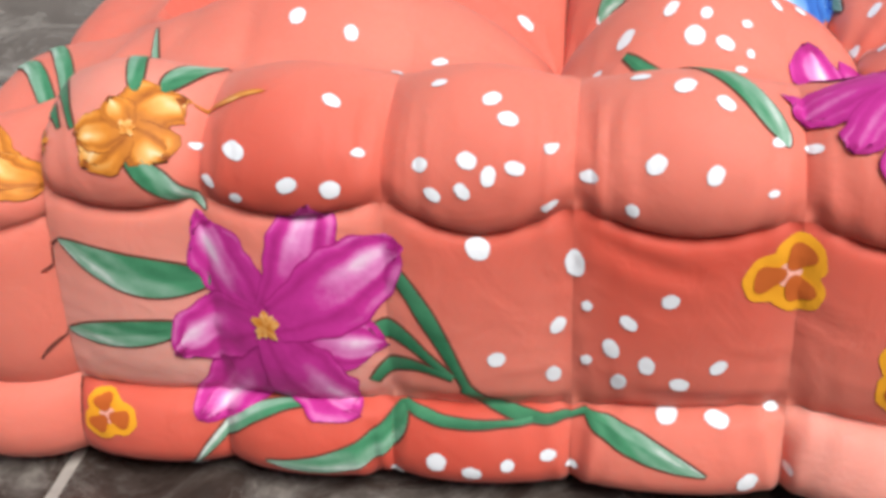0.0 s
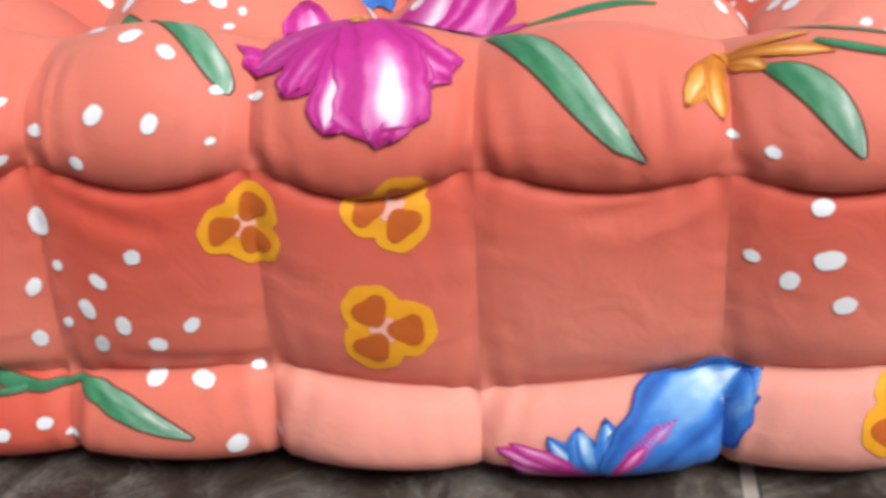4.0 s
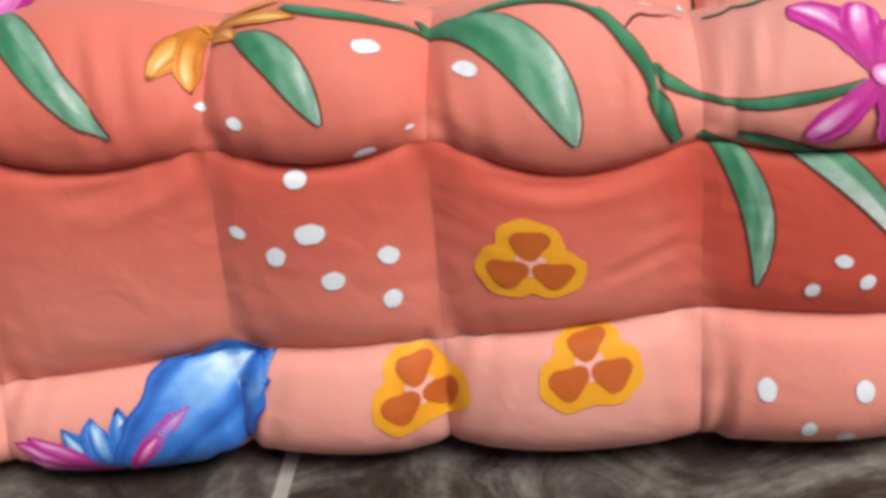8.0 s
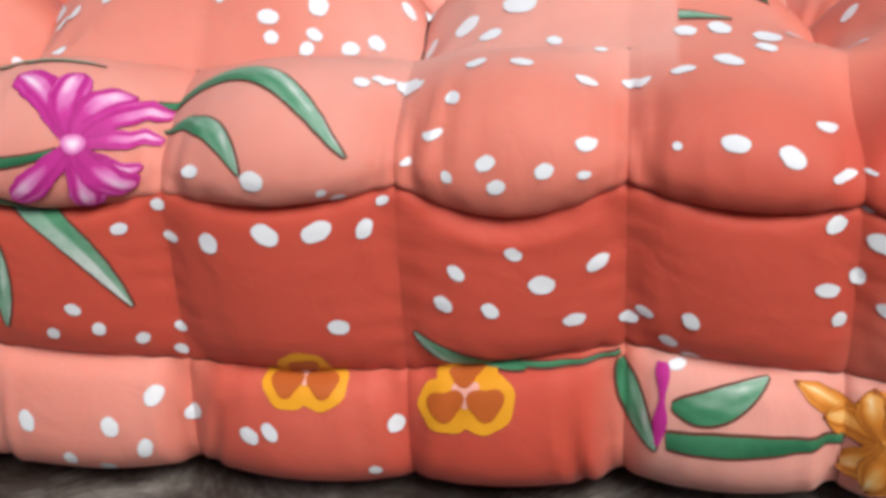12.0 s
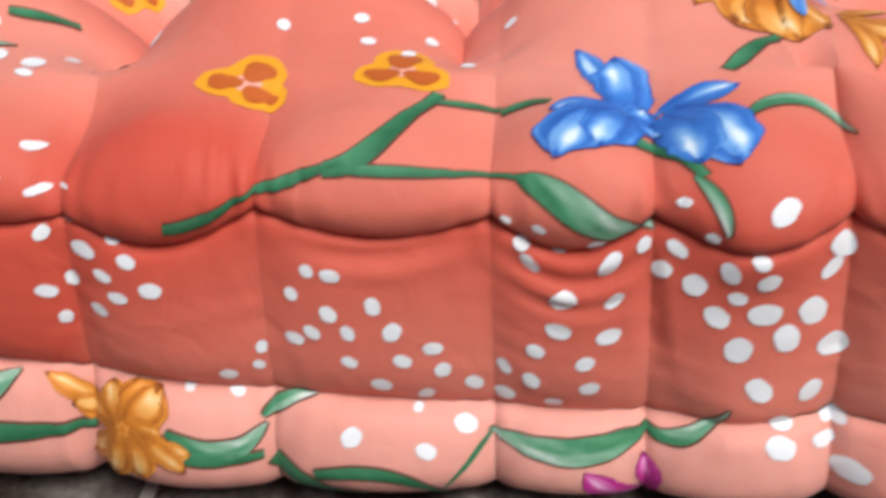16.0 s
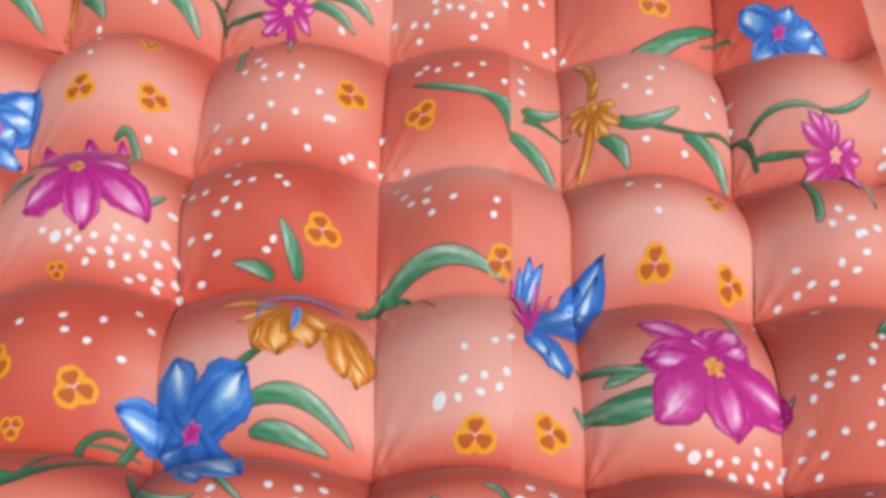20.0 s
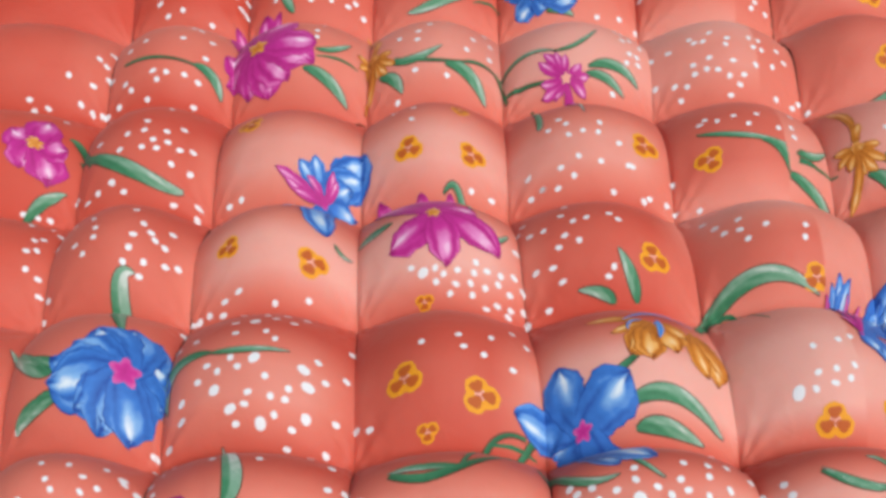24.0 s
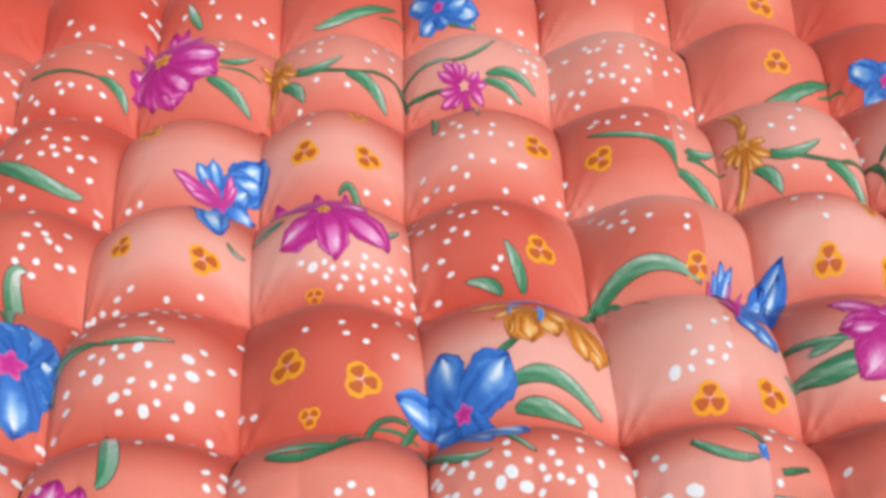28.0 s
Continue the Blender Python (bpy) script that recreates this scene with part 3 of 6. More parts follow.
def tone_side(p, s):
    mid = (SIDE_COLS[1:18] + SIDE_COLS[:17]) / 2
    row = np.clip(s.astype(int), 0, 2)
    v = s - row
    at = np.interp(p, np.r_[mid, mid[-1] + 0.3], np.arange(18.0))
    k = np.minimum(at.astype(int), 16)
    u = np.clip((at - k - 0.5) * 3.0 + 0.5, 0, 1)
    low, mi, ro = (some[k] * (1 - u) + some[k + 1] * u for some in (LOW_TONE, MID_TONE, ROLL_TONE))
    # middle row deepens upwards: print with painted shade below the roll; roll pales upwards
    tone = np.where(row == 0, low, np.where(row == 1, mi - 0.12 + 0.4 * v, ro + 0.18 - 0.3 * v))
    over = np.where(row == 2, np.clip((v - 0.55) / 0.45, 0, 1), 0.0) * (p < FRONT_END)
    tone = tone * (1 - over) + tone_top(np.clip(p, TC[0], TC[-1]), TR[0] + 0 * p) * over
    return np.where(p > BACK_START, 0.55, tone)


def grid_faces(nu, nv):
    a = (np.arange(nv - 1)[:, None] * nu + np.arange(nu - 1)[None]).ravel()
    return np.stack([a, a + 1, a + 1 + nu, a + nu], 1)


def spread(a, b, step):
    """Steps from a to b that lie closer towards the two creases."""
    n = max(6, int(round((b - a) / step)))
    t = np.linspace(0, 1, n + 1)
    t = 0.72 * t + 0.28 * (0.5 - 0.5 * np.cos(np.pi * t))
    return a + (b - a) * t


def build_mattress():
    body = tagged(new("tufted_mattress"), "thick tufted coral mattress in floral printed cotton on dark tiles", "mattress")
    for i in range(len(TC) - 1):
        for j in range(len(TR) - 1):
            step = 0.0032 if TR[j] < 1.2 else 0.009
            x, y = np.meshgrid(spread(TC[i], TC[i + 1], step), spread(TR[j], TR[j + 1], step))
            x = np.clip(x, TC[i] + 1e-6, TC[i + 1] - 1e-6)
            y = np.clip(y, TR[j] + 1e-6, TR[j + 1] - 1e-6)
            line = x
            for _ in range(6):
                x = line + drift(x, y)
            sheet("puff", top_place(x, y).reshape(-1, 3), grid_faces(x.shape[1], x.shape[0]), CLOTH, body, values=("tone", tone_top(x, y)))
    for k in range(len(SIDE_COLS) - 1):
        seen = SIDE_COLS[k] < RIGHT_START + 0.9
        for row, name in enumerate(("base_puff", "side_puff", "roll_puff")):
            step = 0.0028 if seen else 0.009
            p, s = np.meshgrid(spread(SIDE_COLS[k], SIDE_COLS[k + 1], step), spread(row, row + 1, step / 0.085))
            p = np.clip(p, SIDE_COLS[k] + 1e-6, SIDE_COLS[k + 1] - 1e-6)
            s = np.clip(s, row + 1e-6, row + 1 - 1e-6)
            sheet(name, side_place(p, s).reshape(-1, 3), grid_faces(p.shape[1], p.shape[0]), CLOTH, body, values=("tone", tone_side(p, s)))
    return body


build_court()
MATTRESS = build_mattress()


# ---------------------------------------------------------------- printing on the cloth
STEP = 0.0018
PANEL_SEAM, PANEL_SHIFT = 1.135, (0.590, -0.204)
PRINTED = {"dots": [], "once": False, "beyond": False}


def lay(name, a, w, lift, ink, shade, parent, label="", keep=None):
    """A grid of chart places (rows by columns) laid on the cloth, lifted off it by a hair."""
    n = cloth_normal(a, w)
    place = on_cloth(a, w) + n * lift
    faces = grid_faces(a.shape[1], a.shape[0])
    if keep is not None:
        k = keep.ravel()
        faces = faces[k[faces].all(1)]
        if len(faces) == 0:
            return None
    return sheet(name, place.reshape(-1, 3), faces, ink, parent, label, ("shade", shade))


def panels(a, w):
    """Where a motif of the top falls: on its own length of cloth, and on the next, which repeats the print."""
    if np.mean(w) < RIM_W + 0.02 or np.mean(a) < 0.0:
        return [(a, w, None)]
    if PRINTED["beyond"] or np.mean(a) > PANEL_SEAM + 0.01:
        return [(a, w, a > PANEL_SEAM)]
    found = []
    if a.min() < PANEL_SEAM:
        found.append((a, w, a < PANEL_SEAM + 0.002))
    b, v = a + PANEL_SHIFT[0], w + PANEL_SHIFT[1]
    if not PRINTED["once"] and b.max() > PANEL_SEAM and b.mean() < 1.505 and v.min() > RIM_W + 0.004:
        found.append((b, v, b > PANEL_SEAM))
    return found


def spine(p0, pm, p1, n):
    t = np.linspace(0, 1, n)[:, None]
    p0, pm, p1 = (np.array(p, float) for p in (p0, pm, p1))
    c = 2 * pm - 0.5 * (p0 + p1)
    line = (1 - t) ** 2 * p0 + 2 * t * (1 - t) * c + t**2 * p1
    along = 2 * (1 - t) * (c - p0) + 2 * t * (p1 - c)
    along /= np.maximum(np.linalg.norm(along, axis=1, keepdims=True), 1e-9)
    return t[:, 0], line, np.stack([-along[:, 1], along[:, 0]], 1)


def ribbon(p0, pm, p1, half, ink, name, shade_of, rim=0.0, lift=0.0007, parent=None, label="", ruffle=None, edge=0.0):
    """A band along a bent spine. half(t): half its width, from 0 to 1 along it. ruffle(c): how far its tip runs on, across it."""
    length = np.linalg.norm(np.subtract(pm, p0)) + np.linalg.norm(np.subtract(p1, pm))
    n = max(6, int(length / STEP))
    t, line, side = spine(p0, pm, p1, n)
    h = half(t) + rim
    m = max(3, int(2 * h.max() / STEP) + 2)
    c = np.linspace(-1, 1, m)
    if edge:
        c = np.r_[-1, -edge, np.linspace(-edge + 0.04, edge - 0.04, m), edge, 1]
    a = line[:, 0][:, None] + side[:, 0][:, None] * h[:, None] * c
    w = line[:, 1][:, None] + side[:, 1][:, None] * h[:, None] * c
    if ruffle is not None:
        far = ruffle(c)[None] * (t**2)[:, None]
        a, w = a + side[:, 1][:, None] * far, w - side[:, 0][:, None] * far
    made = None
    for pa, pw, keep in panels(a, w):
        # the across direction runs so that faces look outwards
        ob = lay(name, pa[:, ::-1], pw[:, ::-1], lift, ink, shade_of(t[:, None], c[::-1][None]) + 0 * a, parent or MATTRESS, label, None if keep is None else keep[:, ::-1])
        made = made or ob
    return made


def leaf_half(width):
    return lambda t: 0.5 * width * 3.0 * (t + 0.02) ** 0.75 * np.clip(1 - t, 0, 1) ** 0.85


def leaf_shade(t, c):
    vein = np.exp(-((c / 0.10) ** 2))
    half = 1 / (1 + np.exp(-c * 9))
    return 0.16 + 0.52 * t**1.6 + 0.30 * half * np.sin(np.pi * t) ** 0.7 + 0.08 * np.sin(t * 17 + c * 5) - 0.12 * vein


def outlined(p0, pm, p1, half, ink, name, shade_of, rim=0.0011):
    ob = ribbon(p0, pm, p1, half, ink, name, shade_of)
    if ob:
        ribbon(p0, pm, p1, half, LINE_INK, "outline", lambda t, c: 0.3 + 0 * t * c, rim, 0.0004, ob, "dark printed outline")


def leaf(p0, pm, p1, width):
    outlined(p0, pm, p1, leaf_half(width), GREEN_INK, "printed_leaf", leaf_shade)


def pale_leaf(p0, pm, p1, width):
    outlined(p0, pm, p1, leaf_half(width), GREEN_INK, "printed_leaf", lambda t, c: 0.45 + 0.5 * t - 0.3 * (c > 0.2))


def stem(p0, pm, p1, width):
    outlined(p0, pm, p1, lambda t: 0.5 * width * (0.75 + 0.25 * np.sin(t * 5)), GREEN_INK, "printed_stem", lambda t, c: 0.14 + 0.14 * c + 0.1 * np.sin(t * 7))


def line(p0, pm, p1, width):
    ribbon(p0, pm, p1, lambda t: 0.5 * width * (0.35 + 0.65 * np.sin(np.pi * t)), LINE_INK if width < 0.0026 else GREEN_INK, "printed_stem", lambda t, c: 0.12 + 0 * t * c)


def magenta_bar(p0, pm, p1, width):
    ribbon(p0, pm, p1, lambda t: 0.5 * width * (0.7 + 0.3 * np.sin(t * 11)), MAGENTA_INK, "printed_petal", lambda t, c: 0.2 + 0.1 * c + 0 * t)


def blue_stroke(p0, pm, p1, width):
    ribbon(p0, pm, p1, lambda t: 0.5 * width * (0.3 + 0.7 * np.sin(np.pi * t)), BLUE_INK, "printed_petal", lambda t, c: 0.25 + 0.3 * np.abs(c) + 0 * t, lift=0.0024)


def flower(ink, heart, centre, radius, petals, label, once=False):
    """Petals of (base, tip, width), each with a pale streak and a dark edge, round a heart with stamens."""
    rnd = random.Random(int(abs(centre[0]) * 9000 + centre[1] * 7000))
    root = tagged(new("printed_flower"), label)
    root.parent = MATTRESS
    PRINTED["once"], PRINTED["beyond"] = once, "by the seam" in label
    for k, (ba, bw, ta, tw, width) in enumerate(petals):
        ba, bw = ba + (centre[0] - ba) * 0.6, bw + (centre[1] - bw) * 0.6
        bend = rnd.uniform(-0.10, 0.10)
        mid = ((ba + ta) / 2 - (tw - bw) * bend, (bw + tw) / 2 + (ta - ba) * bend)
        wave, turn, streak = rnd.uniform(9, 15), rnd.uniform(0, 6), rnd.uniform(-0.25, 0.25)

        blunt, taper, bright = (9.0, 0.62, rnd.choice((0.15, 0.30, 0.55))) if "ruffled" in label else (9.0, 0.70, 0.55) if "rounded" in label else (5.0, 0.80, 0.58 if ink is BLUE_INK else 0.50)
        base = 0.22
        if "ruffled" in label and k >= len(petals) - 2:
            bright = 0.95
        if "bird" in label or "plumes" in label and "top" in label:
            width, base = width * 1.25, 0.36
        if "rounded" in label:
            width, base = width * 1.3, 0.34
        if "lily" in label or any(kind in label for kind in ("iris", "bloom", "corner")) and width > 0.4 * math.hypot(ta - centre[0], tw - centre[1]):
            width, base = width * 1.22, 0.42
        crimp, count = width * (0.02 if "rounded" in label else rnd.uniform(0.05, 0.10)), rnd.uniform(6, 10)

        def half(t):
            body = 0.5 * width * (base + (1 - base) * np.sin(np.pi * np.clip(0.06 + taper * t, 0, 1)) ** 1.1)
            return body * (1 + 0.06 * np.sin(t * wave + turn) + 0.03 * np.sin(t * 31 + turn)) * np.sqrt(np.clip((1 - t) * blunt, 0, 1))

        def ruffle(c):
            return crimp * (np.sin(c * count + turn) + 0.4 * np.sin(c * 19 + 2 * turn))

        def shade_of(t, c):
            rise = np.clip((t - 0.25) / 0.5, 0, 1)
            glow = np.exp(-(((c - streak) / 0.36) ** 2)) * rise * np.clip((1.03 - t) / 0.2, 0, 1)
            veins = (0.5 + 0.5 * np.sin(c * 11 + turn + 2 * t)) ** 2 * rise
            fold = np.exp(-(((c - streak - 0.55) / 0.12) ** 2)) + np.exp(-(((c - streak + 0.6) / 0.10) ** 2))
            return 0.20 + bright * glow + 0.26 * veins * (1 - 0.5 * glow) - 0.16 * fold - 0.4 * (np.abs(c) > 0.94) - 0.4 * np.clip((t - 0.95) / 0.05, 0, 1)

        ribbon((ba, bw), mid, (ta, tw), half, ink, "petal", shade_of, 0.0, (0.0020 if "plumes" in label else 0.0006) + 0.00014 * k, root, "", ruffle, 0.93)
    if "rounded" in label:
        disc("flower_heart", centre[0], centre[1], lambda th: radius * (1 + 0.05 * np.sin(3 * th)), MAGENTA_INK, lambda r, th: 0.95 - 0.5 * r, 0.0009 + 0.00014 * len(petals), root)
    else:
        disc("flower_heart", centre[0], centre[1], lambda th: radius * (0.8 + 0.2 * np.sin(5 * th)), heart, lambda r, th: 0.15 + 0.25 * r, 0.0009 + 0.00014 * len(petals), root)
    if radius > 0.004 and heart is ORANGE_INK:
        for k in range(9):
            th = rnd.uniform(0, 6.28)
            r0, r1 = radius * rnd.uniform(0.0, 0.5), radius * rnd.uniform(0.7, 1.15)
            p0 = (centre[0] + r0 * math.cos(th), centre[1] + r0 * math.sin(th))
            p1 = (centre[0] + r1 * math.cos(th + 0.5), centre[1] + r1 * math.sin(th + 0.5))
            ribbon(p0, ((p0[0] + p1[0]) / 2, (p0[1] + p1[1]) / 2 + 0.0006), p1, lambda t: 0.00075 + 0 * t, ORANGE_INK, "stamen", lambda t, c: 0.35 + 0.3 * t + 0 * c, 0.0, 0.0013 + 0.00014 * len(petals), root)
    PRINTED["once"] = PRINTED["beyond"] = False


def disc(name, a0, w0, radius_of, ink, shade_of, lift, parent, around=28, label="", squash=1.0):
    th = np.linspace(0, -2 * np.pi, around + 1)
    big = float(np.max(radius_of(th)))
    r = np.linspace(0, 1, max(3, int(big / STEP) + 2))
    a = a0 + np.cos(th)[None] * radius_of(th)[None] * r[:, None]
    w = w0 + np.sin(th)[None] * radius_of(th)[None] * r[:, None] * squash
    made = None
    for pa, pw, keep in panels(a, w):
        ob = lay(name, pa, pw, lift, ink, shade_of(r[:, None], th[None]) + 0 * a, parent, label, keep)
        made = made or ob
    return made


def clover(th):
    """The outline of three round lobes."""
    d = np.mod(th + math.pi / 3, 2 * math.pi / 3) - math.pi / 3
    return 0.41 * np.cos(d) + np.sqrt(0.59**2 - (0.41 * np.sin(d)) ** 2)


def trefoil(a, w, radius, turn):
    """A yellow three-lobed flower with three rust spots and a pale heart."""
    t0 = radians(turn) + math.pi / 2
    rnd = random.Random(int(a * 9000 + w * 5000))
    ph = rnd.uniform(0, 6)
    q = min(1.0, max(0.5, 1 / steepness(a, w)))
    body = disc("printed_trefoil", a, w, lambda th: radius * (clover(th - t0) + 0.02 * np.sin(11 * th + ph)), YELLOW_INK, lambda r, th: 0.1 + 0.5 * r + 0 * th, 0.0005, MATTRESS, 48, "", q)
    if not body:
        return
    disc("heart", a, w, lambda th: radius * (0.22 - 0.08 * np.cos(3 * (th - t0))), PINK_INK, lambda r, th: 0.4 + 0 * r * th, 0.0008, body, 24, "pale pink heart", q)
    for k in range(3):
        d = t0 + k * 2 * math.pi / 3
        ca, cw = a + 0.45 * radius * math.cos(d), w + 0.45 * radius * math.sin(d) * q
        disc("spot", ca, cw, lambda th: radius * (0.325 + 0.05 * np.cos(3 * (th - d) + 3.1) + 0.03 * np.sin(2 * th + k)), BROWN_INK, lambda r, th: 0.5 + 0 * r * th, 0.0010, body, 20, "rust-brown spot", q)


def steepness(a, w):
    return np.linalg.norm(np.diff(on_cloth(np.array([a, a]), np.array([w - 0.005, w + 0.005])), axis=0)) / 0.010


def white_dots(some):
    for a, w, r in some:
        rnd = random.Random(int(a * 90000 + w * 70000))
        e, ph = rnd.uniform(0.06, 0.2), rnd.uniform(0, 6)
        disc("white_dot", a, w, lambda th: r * 0.94 * (1 + e * np.cos(2 * th + ph) + 0.03 * np.sin(5 * th)), WHITE_INK, lambda q, th: 0.75 - 0.35 * (q > 0.85) + 0 * th, 0.0006, MATTRESS, 16, "", min(1.0, max(0.45, 1 / steepness(a, w))) if w > RIM_W else 1.0)


def small_dots(some):
    for a, w, r in some:
        rnd = random.Random(int(a * 90000 + w * 70000))
        PRINTED["dots"].append((a, w, r, rnd.uniform(0.04, 0.20), rnd.uniform(0, 6), a > PANEL_SEAM))


def finish_fields():
    """The small dots of the top in one mesh, repeated on the next length of cloth."""
    th = np.linspace(0, -2 * np.pi, 13)
    q = np.array([0.0, 0.55, 1.0])
    places, faces, shades, at = [], [], [], 0
    for a0, w0, r, e, ph, own in PRINTED["dots"]:
        for da, dw, ok in ((0, 0, own == (a0 > PANEL_SEAM)), (*PANEL_SHIFT, not own and PANEL_SEAM < a0 + PANEL_SHIFT[0] < 1.385)):
            if not ok or w0 + dw < RIM_W + 0.004:
                continue
            rad = r * (1 + e * np.cos(2 * th + ph))
            a = a0 + da + np.cos(th)[None] * rad[None] * q[:, None]
            w = w0 + dw + np.sin(th)[None] * rad[None] * q[:, None] * min(1.0, max(0.4, 1 / steepness(a0 + da, w0 + dw)))
            places.append((on_cloth(a, w) + cloth_normal(a, w) * 0.0006).reshape(-1, 3))
            faces.append(grid_faces(13, 3) + at)
            shades.append(np.full(39, 0.7))
            at += 39
    ob = sheet("white_dots", np.concatenate(places), np.concatenate(faces), WHITE_INK, MATTRESS, "fields of small white printed dots", ("shade", np.concatenate(shades)))
    tagged(ob, kind="stuff")


# ---------------------------------------------------------------- the print, motif by motif
stem((1.4997, 0.3364), (1.5129, 0.3551), (1.5285, 0.3754), 0.0073)
flower(BLUE_INK, BLUE_INK, (0.5624, 0.0467), 0.0016, [(0.5581, 0.0510, 0.5338, 0.0756, 0.0092), (0.5603, 0.0516, 0.5479, 0.0794, 0.0119), (0.5621, 0.0520, 0.5599, 0.0821, 0.0119), (0.5631, 0.0517, 0.5669, 0.0798, 0.0097), (0.5673, 0.0464, 0.5951, 0.0446, 0.0097), (0.5722, 0.0527, 0.6273, 0.0867, 0.0243), (0.5720, 0.0552, 0.6264, 0.1034, 0.0433)], "blue printed bird flower with pink plumes")
flower(MAGENTA_INK, MAGENTA_INK, (0.5607, 0.0469), 0.0016, [(0.5530, 0.0503, 0.5094, 0.0693, 0.0097), (0.5540, 0.0506, 0.5159, 0.0714, 0.0081), (0.5539, 0.0490, 0.5151, 0.0604, 0.0092), (0.5542, 0.0472, 0.5176, 0.0490, 0.0108), (0.5565, 0.0471, 0.5327, 0.0484, 0.0119), (0.5621, 0.0518, 0.5700, 0.0794, 0.0070), (0.5654, 0.0517, 0.5921, 0.0787, 0.0092), (0.5634, 0.0502, 0.5784, 0.0689, 0.0070)], "pink printed plumes beside the blue flower")
flower(MAGENTA_INK, ORANGE_INK, (0.4500, 0.3051), 0.0057, [(0.4539, 0.3192, 0.4830, 0.3985, 0.0420), (0.4581, 0.3145, 0.5080, 0.3870, 0.0380), (0.4471, 0.3231, 0.4440, 0.3950, 0.0360), (0.4432, 0.3166, 0.4110, 0.3840, 0.0340), (0.4411, 0.3051, 0.3906, 0.3047, 0.0088), (0.4610, 0.3130, 0.5235, 0.3577, 0.0078), (0.4423, 0.3024, 0.3986, 0.2866, 0.0310), (0.4457, 0.2979, 0.4216, 0.2571, 0.0217), (0.4560, 0.2995, 0.4898, 0.2676, 0.0321), (0.4539, 0.2975, 0.4763, 0.2541, 0.0233), (0.4484, 0.2951, 0.4395, 0.2385, 0.0217), (0.4519, 0.2948, 0.4624, 0.2362, 0.0341)], "large ruffled magenta printed iris running over the rim")
leaf((0.0860, 0.2760), (0.0799, 0.3102), (0.0569, 0.4034), 0.0082)
leaf((0.0989, 0.2806), (0.1041, 0.3074), (0.1150, 0.3475), 0.0092)
leaf((0.0845, 0.2409), (0.0997, 0.2234), (0.1209, 0.1947), 0.0116)
leaf((0.0576, 0.2529), (-0.0075, 0.3931), (-0.0467, 0.4178), 0.0102)
leaf((0.0487, 0.2539), (-0.0174, 0.3748), (-0.0547, 0.3955), 0.0114)
leaf((0.5066, 0.3247), (0.5416, 0.2624), (0.5765, 0.2229), 0.0159)
leaf((0.3186, 0.3714), (0.3725, 0.2994), (0.3927, 0.2596), 0.0152)
line((0.5216, 0.3564), (0.5527, 0.3653), (0.5847, 0.3754), 0.0037)
leaf((1.5824, 0.4716), (1.5986, 0.5035), (1.6055, 0.5035), 0.0147)
stem((0.7214, 0.2946), (0.7513, 0.2937), (0.7757, 0.2853), 0.0061)
stem((0.7751, 0.2863), (0.7906, 0.2657), (0.7982, 0.2404), 0.0064)
stem((0.7978, 0.2425), (0.8018, 0.2291), (0.8066, 0.2107), 0.0067)
stem((0.7982, 0.2581), (0.8104, 0.2427), (0.8302, 0.2322), 0.0050)
stem((0.8291, 0.2320), (0.8555, 0.2356), (0.8782, 0.2423), 0.0053)
leaf((0.8151, 0.2101), (0.8365, 0.1741), (0.8384, 0.1236), 0.0124)
pale_leaf((0.8302, 0.2135), (0.8691, 0.1916), (0.8997, 0.1409), 0.0132)
leaf((0.9123, 0.2869), (0.9553, 0.2951), (1.0014, 0.2356), 0.0126)
leaf((0.9167, 0.2628), (0.9399, 0.2591), (0.9576, 0.2289), 0.0110)
leaf((0.8214, 0.3097), (0.8529, 0.3058), (0.8877, 0.3049), 0.0031)
line((0.7869, 0.2775), (0.7951, 0.2935), (0.8123, 0.3124), 0.0017)
leaf((0.7014, 0.3042), (0.7460, 0.2600), (0.7662, 0.2206), 0.0220)
flower(ORANGE_INK, BLUE_INK, (1.5254, 0.4106), 0.0026, [(1.5150, 0.4072, 1.4565, 0.3880, 0.0142), (1.5198, 0.4063, 1.4885, 0.3821, 0.0161), (1.5226, 0.4052, 1.5069, 0.3748, 0.0290), (1.5270, 0.4048, 1.5361, 0.3722, 0.0323), (1.5296, 0.4075, 1.5538, 0.3901, 0.0194)], "orange and blue printed iris at the corner")
flower(ORANGE_INK, ORANGE_INK, (1.5650, 0.4110), 0.0026, [(1.5709, 0.4082, 1.6044, 0.3922, 0.0210), (1.5674, 0.4036, 1.5809, 0.3617, 0.0151), (1.5707, 0.4141, 1.6031, 0.4315, 0.0131)], "brown-orange printed petals at the corner")
flower(ORANGE_INK, ORANGE_INK, (0.0866, 0.2531), 0.0044, [(0.0897, 0.2574, 0.1071, 0.2819, 0.0267), (0.0893, 0.2506, 0.1041, 0.2369, 0.0233), (0.0835, 0.2500, 0.0654, 0.2329, 0.0233), (0.0828, 0.2525, 0.0607, 0.2493, 0.0195), (0.0850, 0.2555, 0.0759, 0.2695, 0.0139)], "orange printed flower at the corner")
flower(ORANGE_INK, ORANGE_INK, (0.1102, 0.2817), 0.0014, [(0.1165, 0.2813, 0.1519, 0.2787, 0.0051), (0.1146, 0.2813, 0.1396, 0.2790, 0.0045)], "thin orange printed petal at the corner")
flower(ORANGE_INK, ORANGE_INK, (0.0414, 0.2467), 0.0029, [(0.0378, 0.2467, 0.0174, 0.2466, 0.0232), (0.0326, 0.2532, -0.0172, 0.2897, 0.0261), (0.0358, 0.2501, 0.0043, 0.2693, 0.0203)], "orange and white printed petals at the corner")
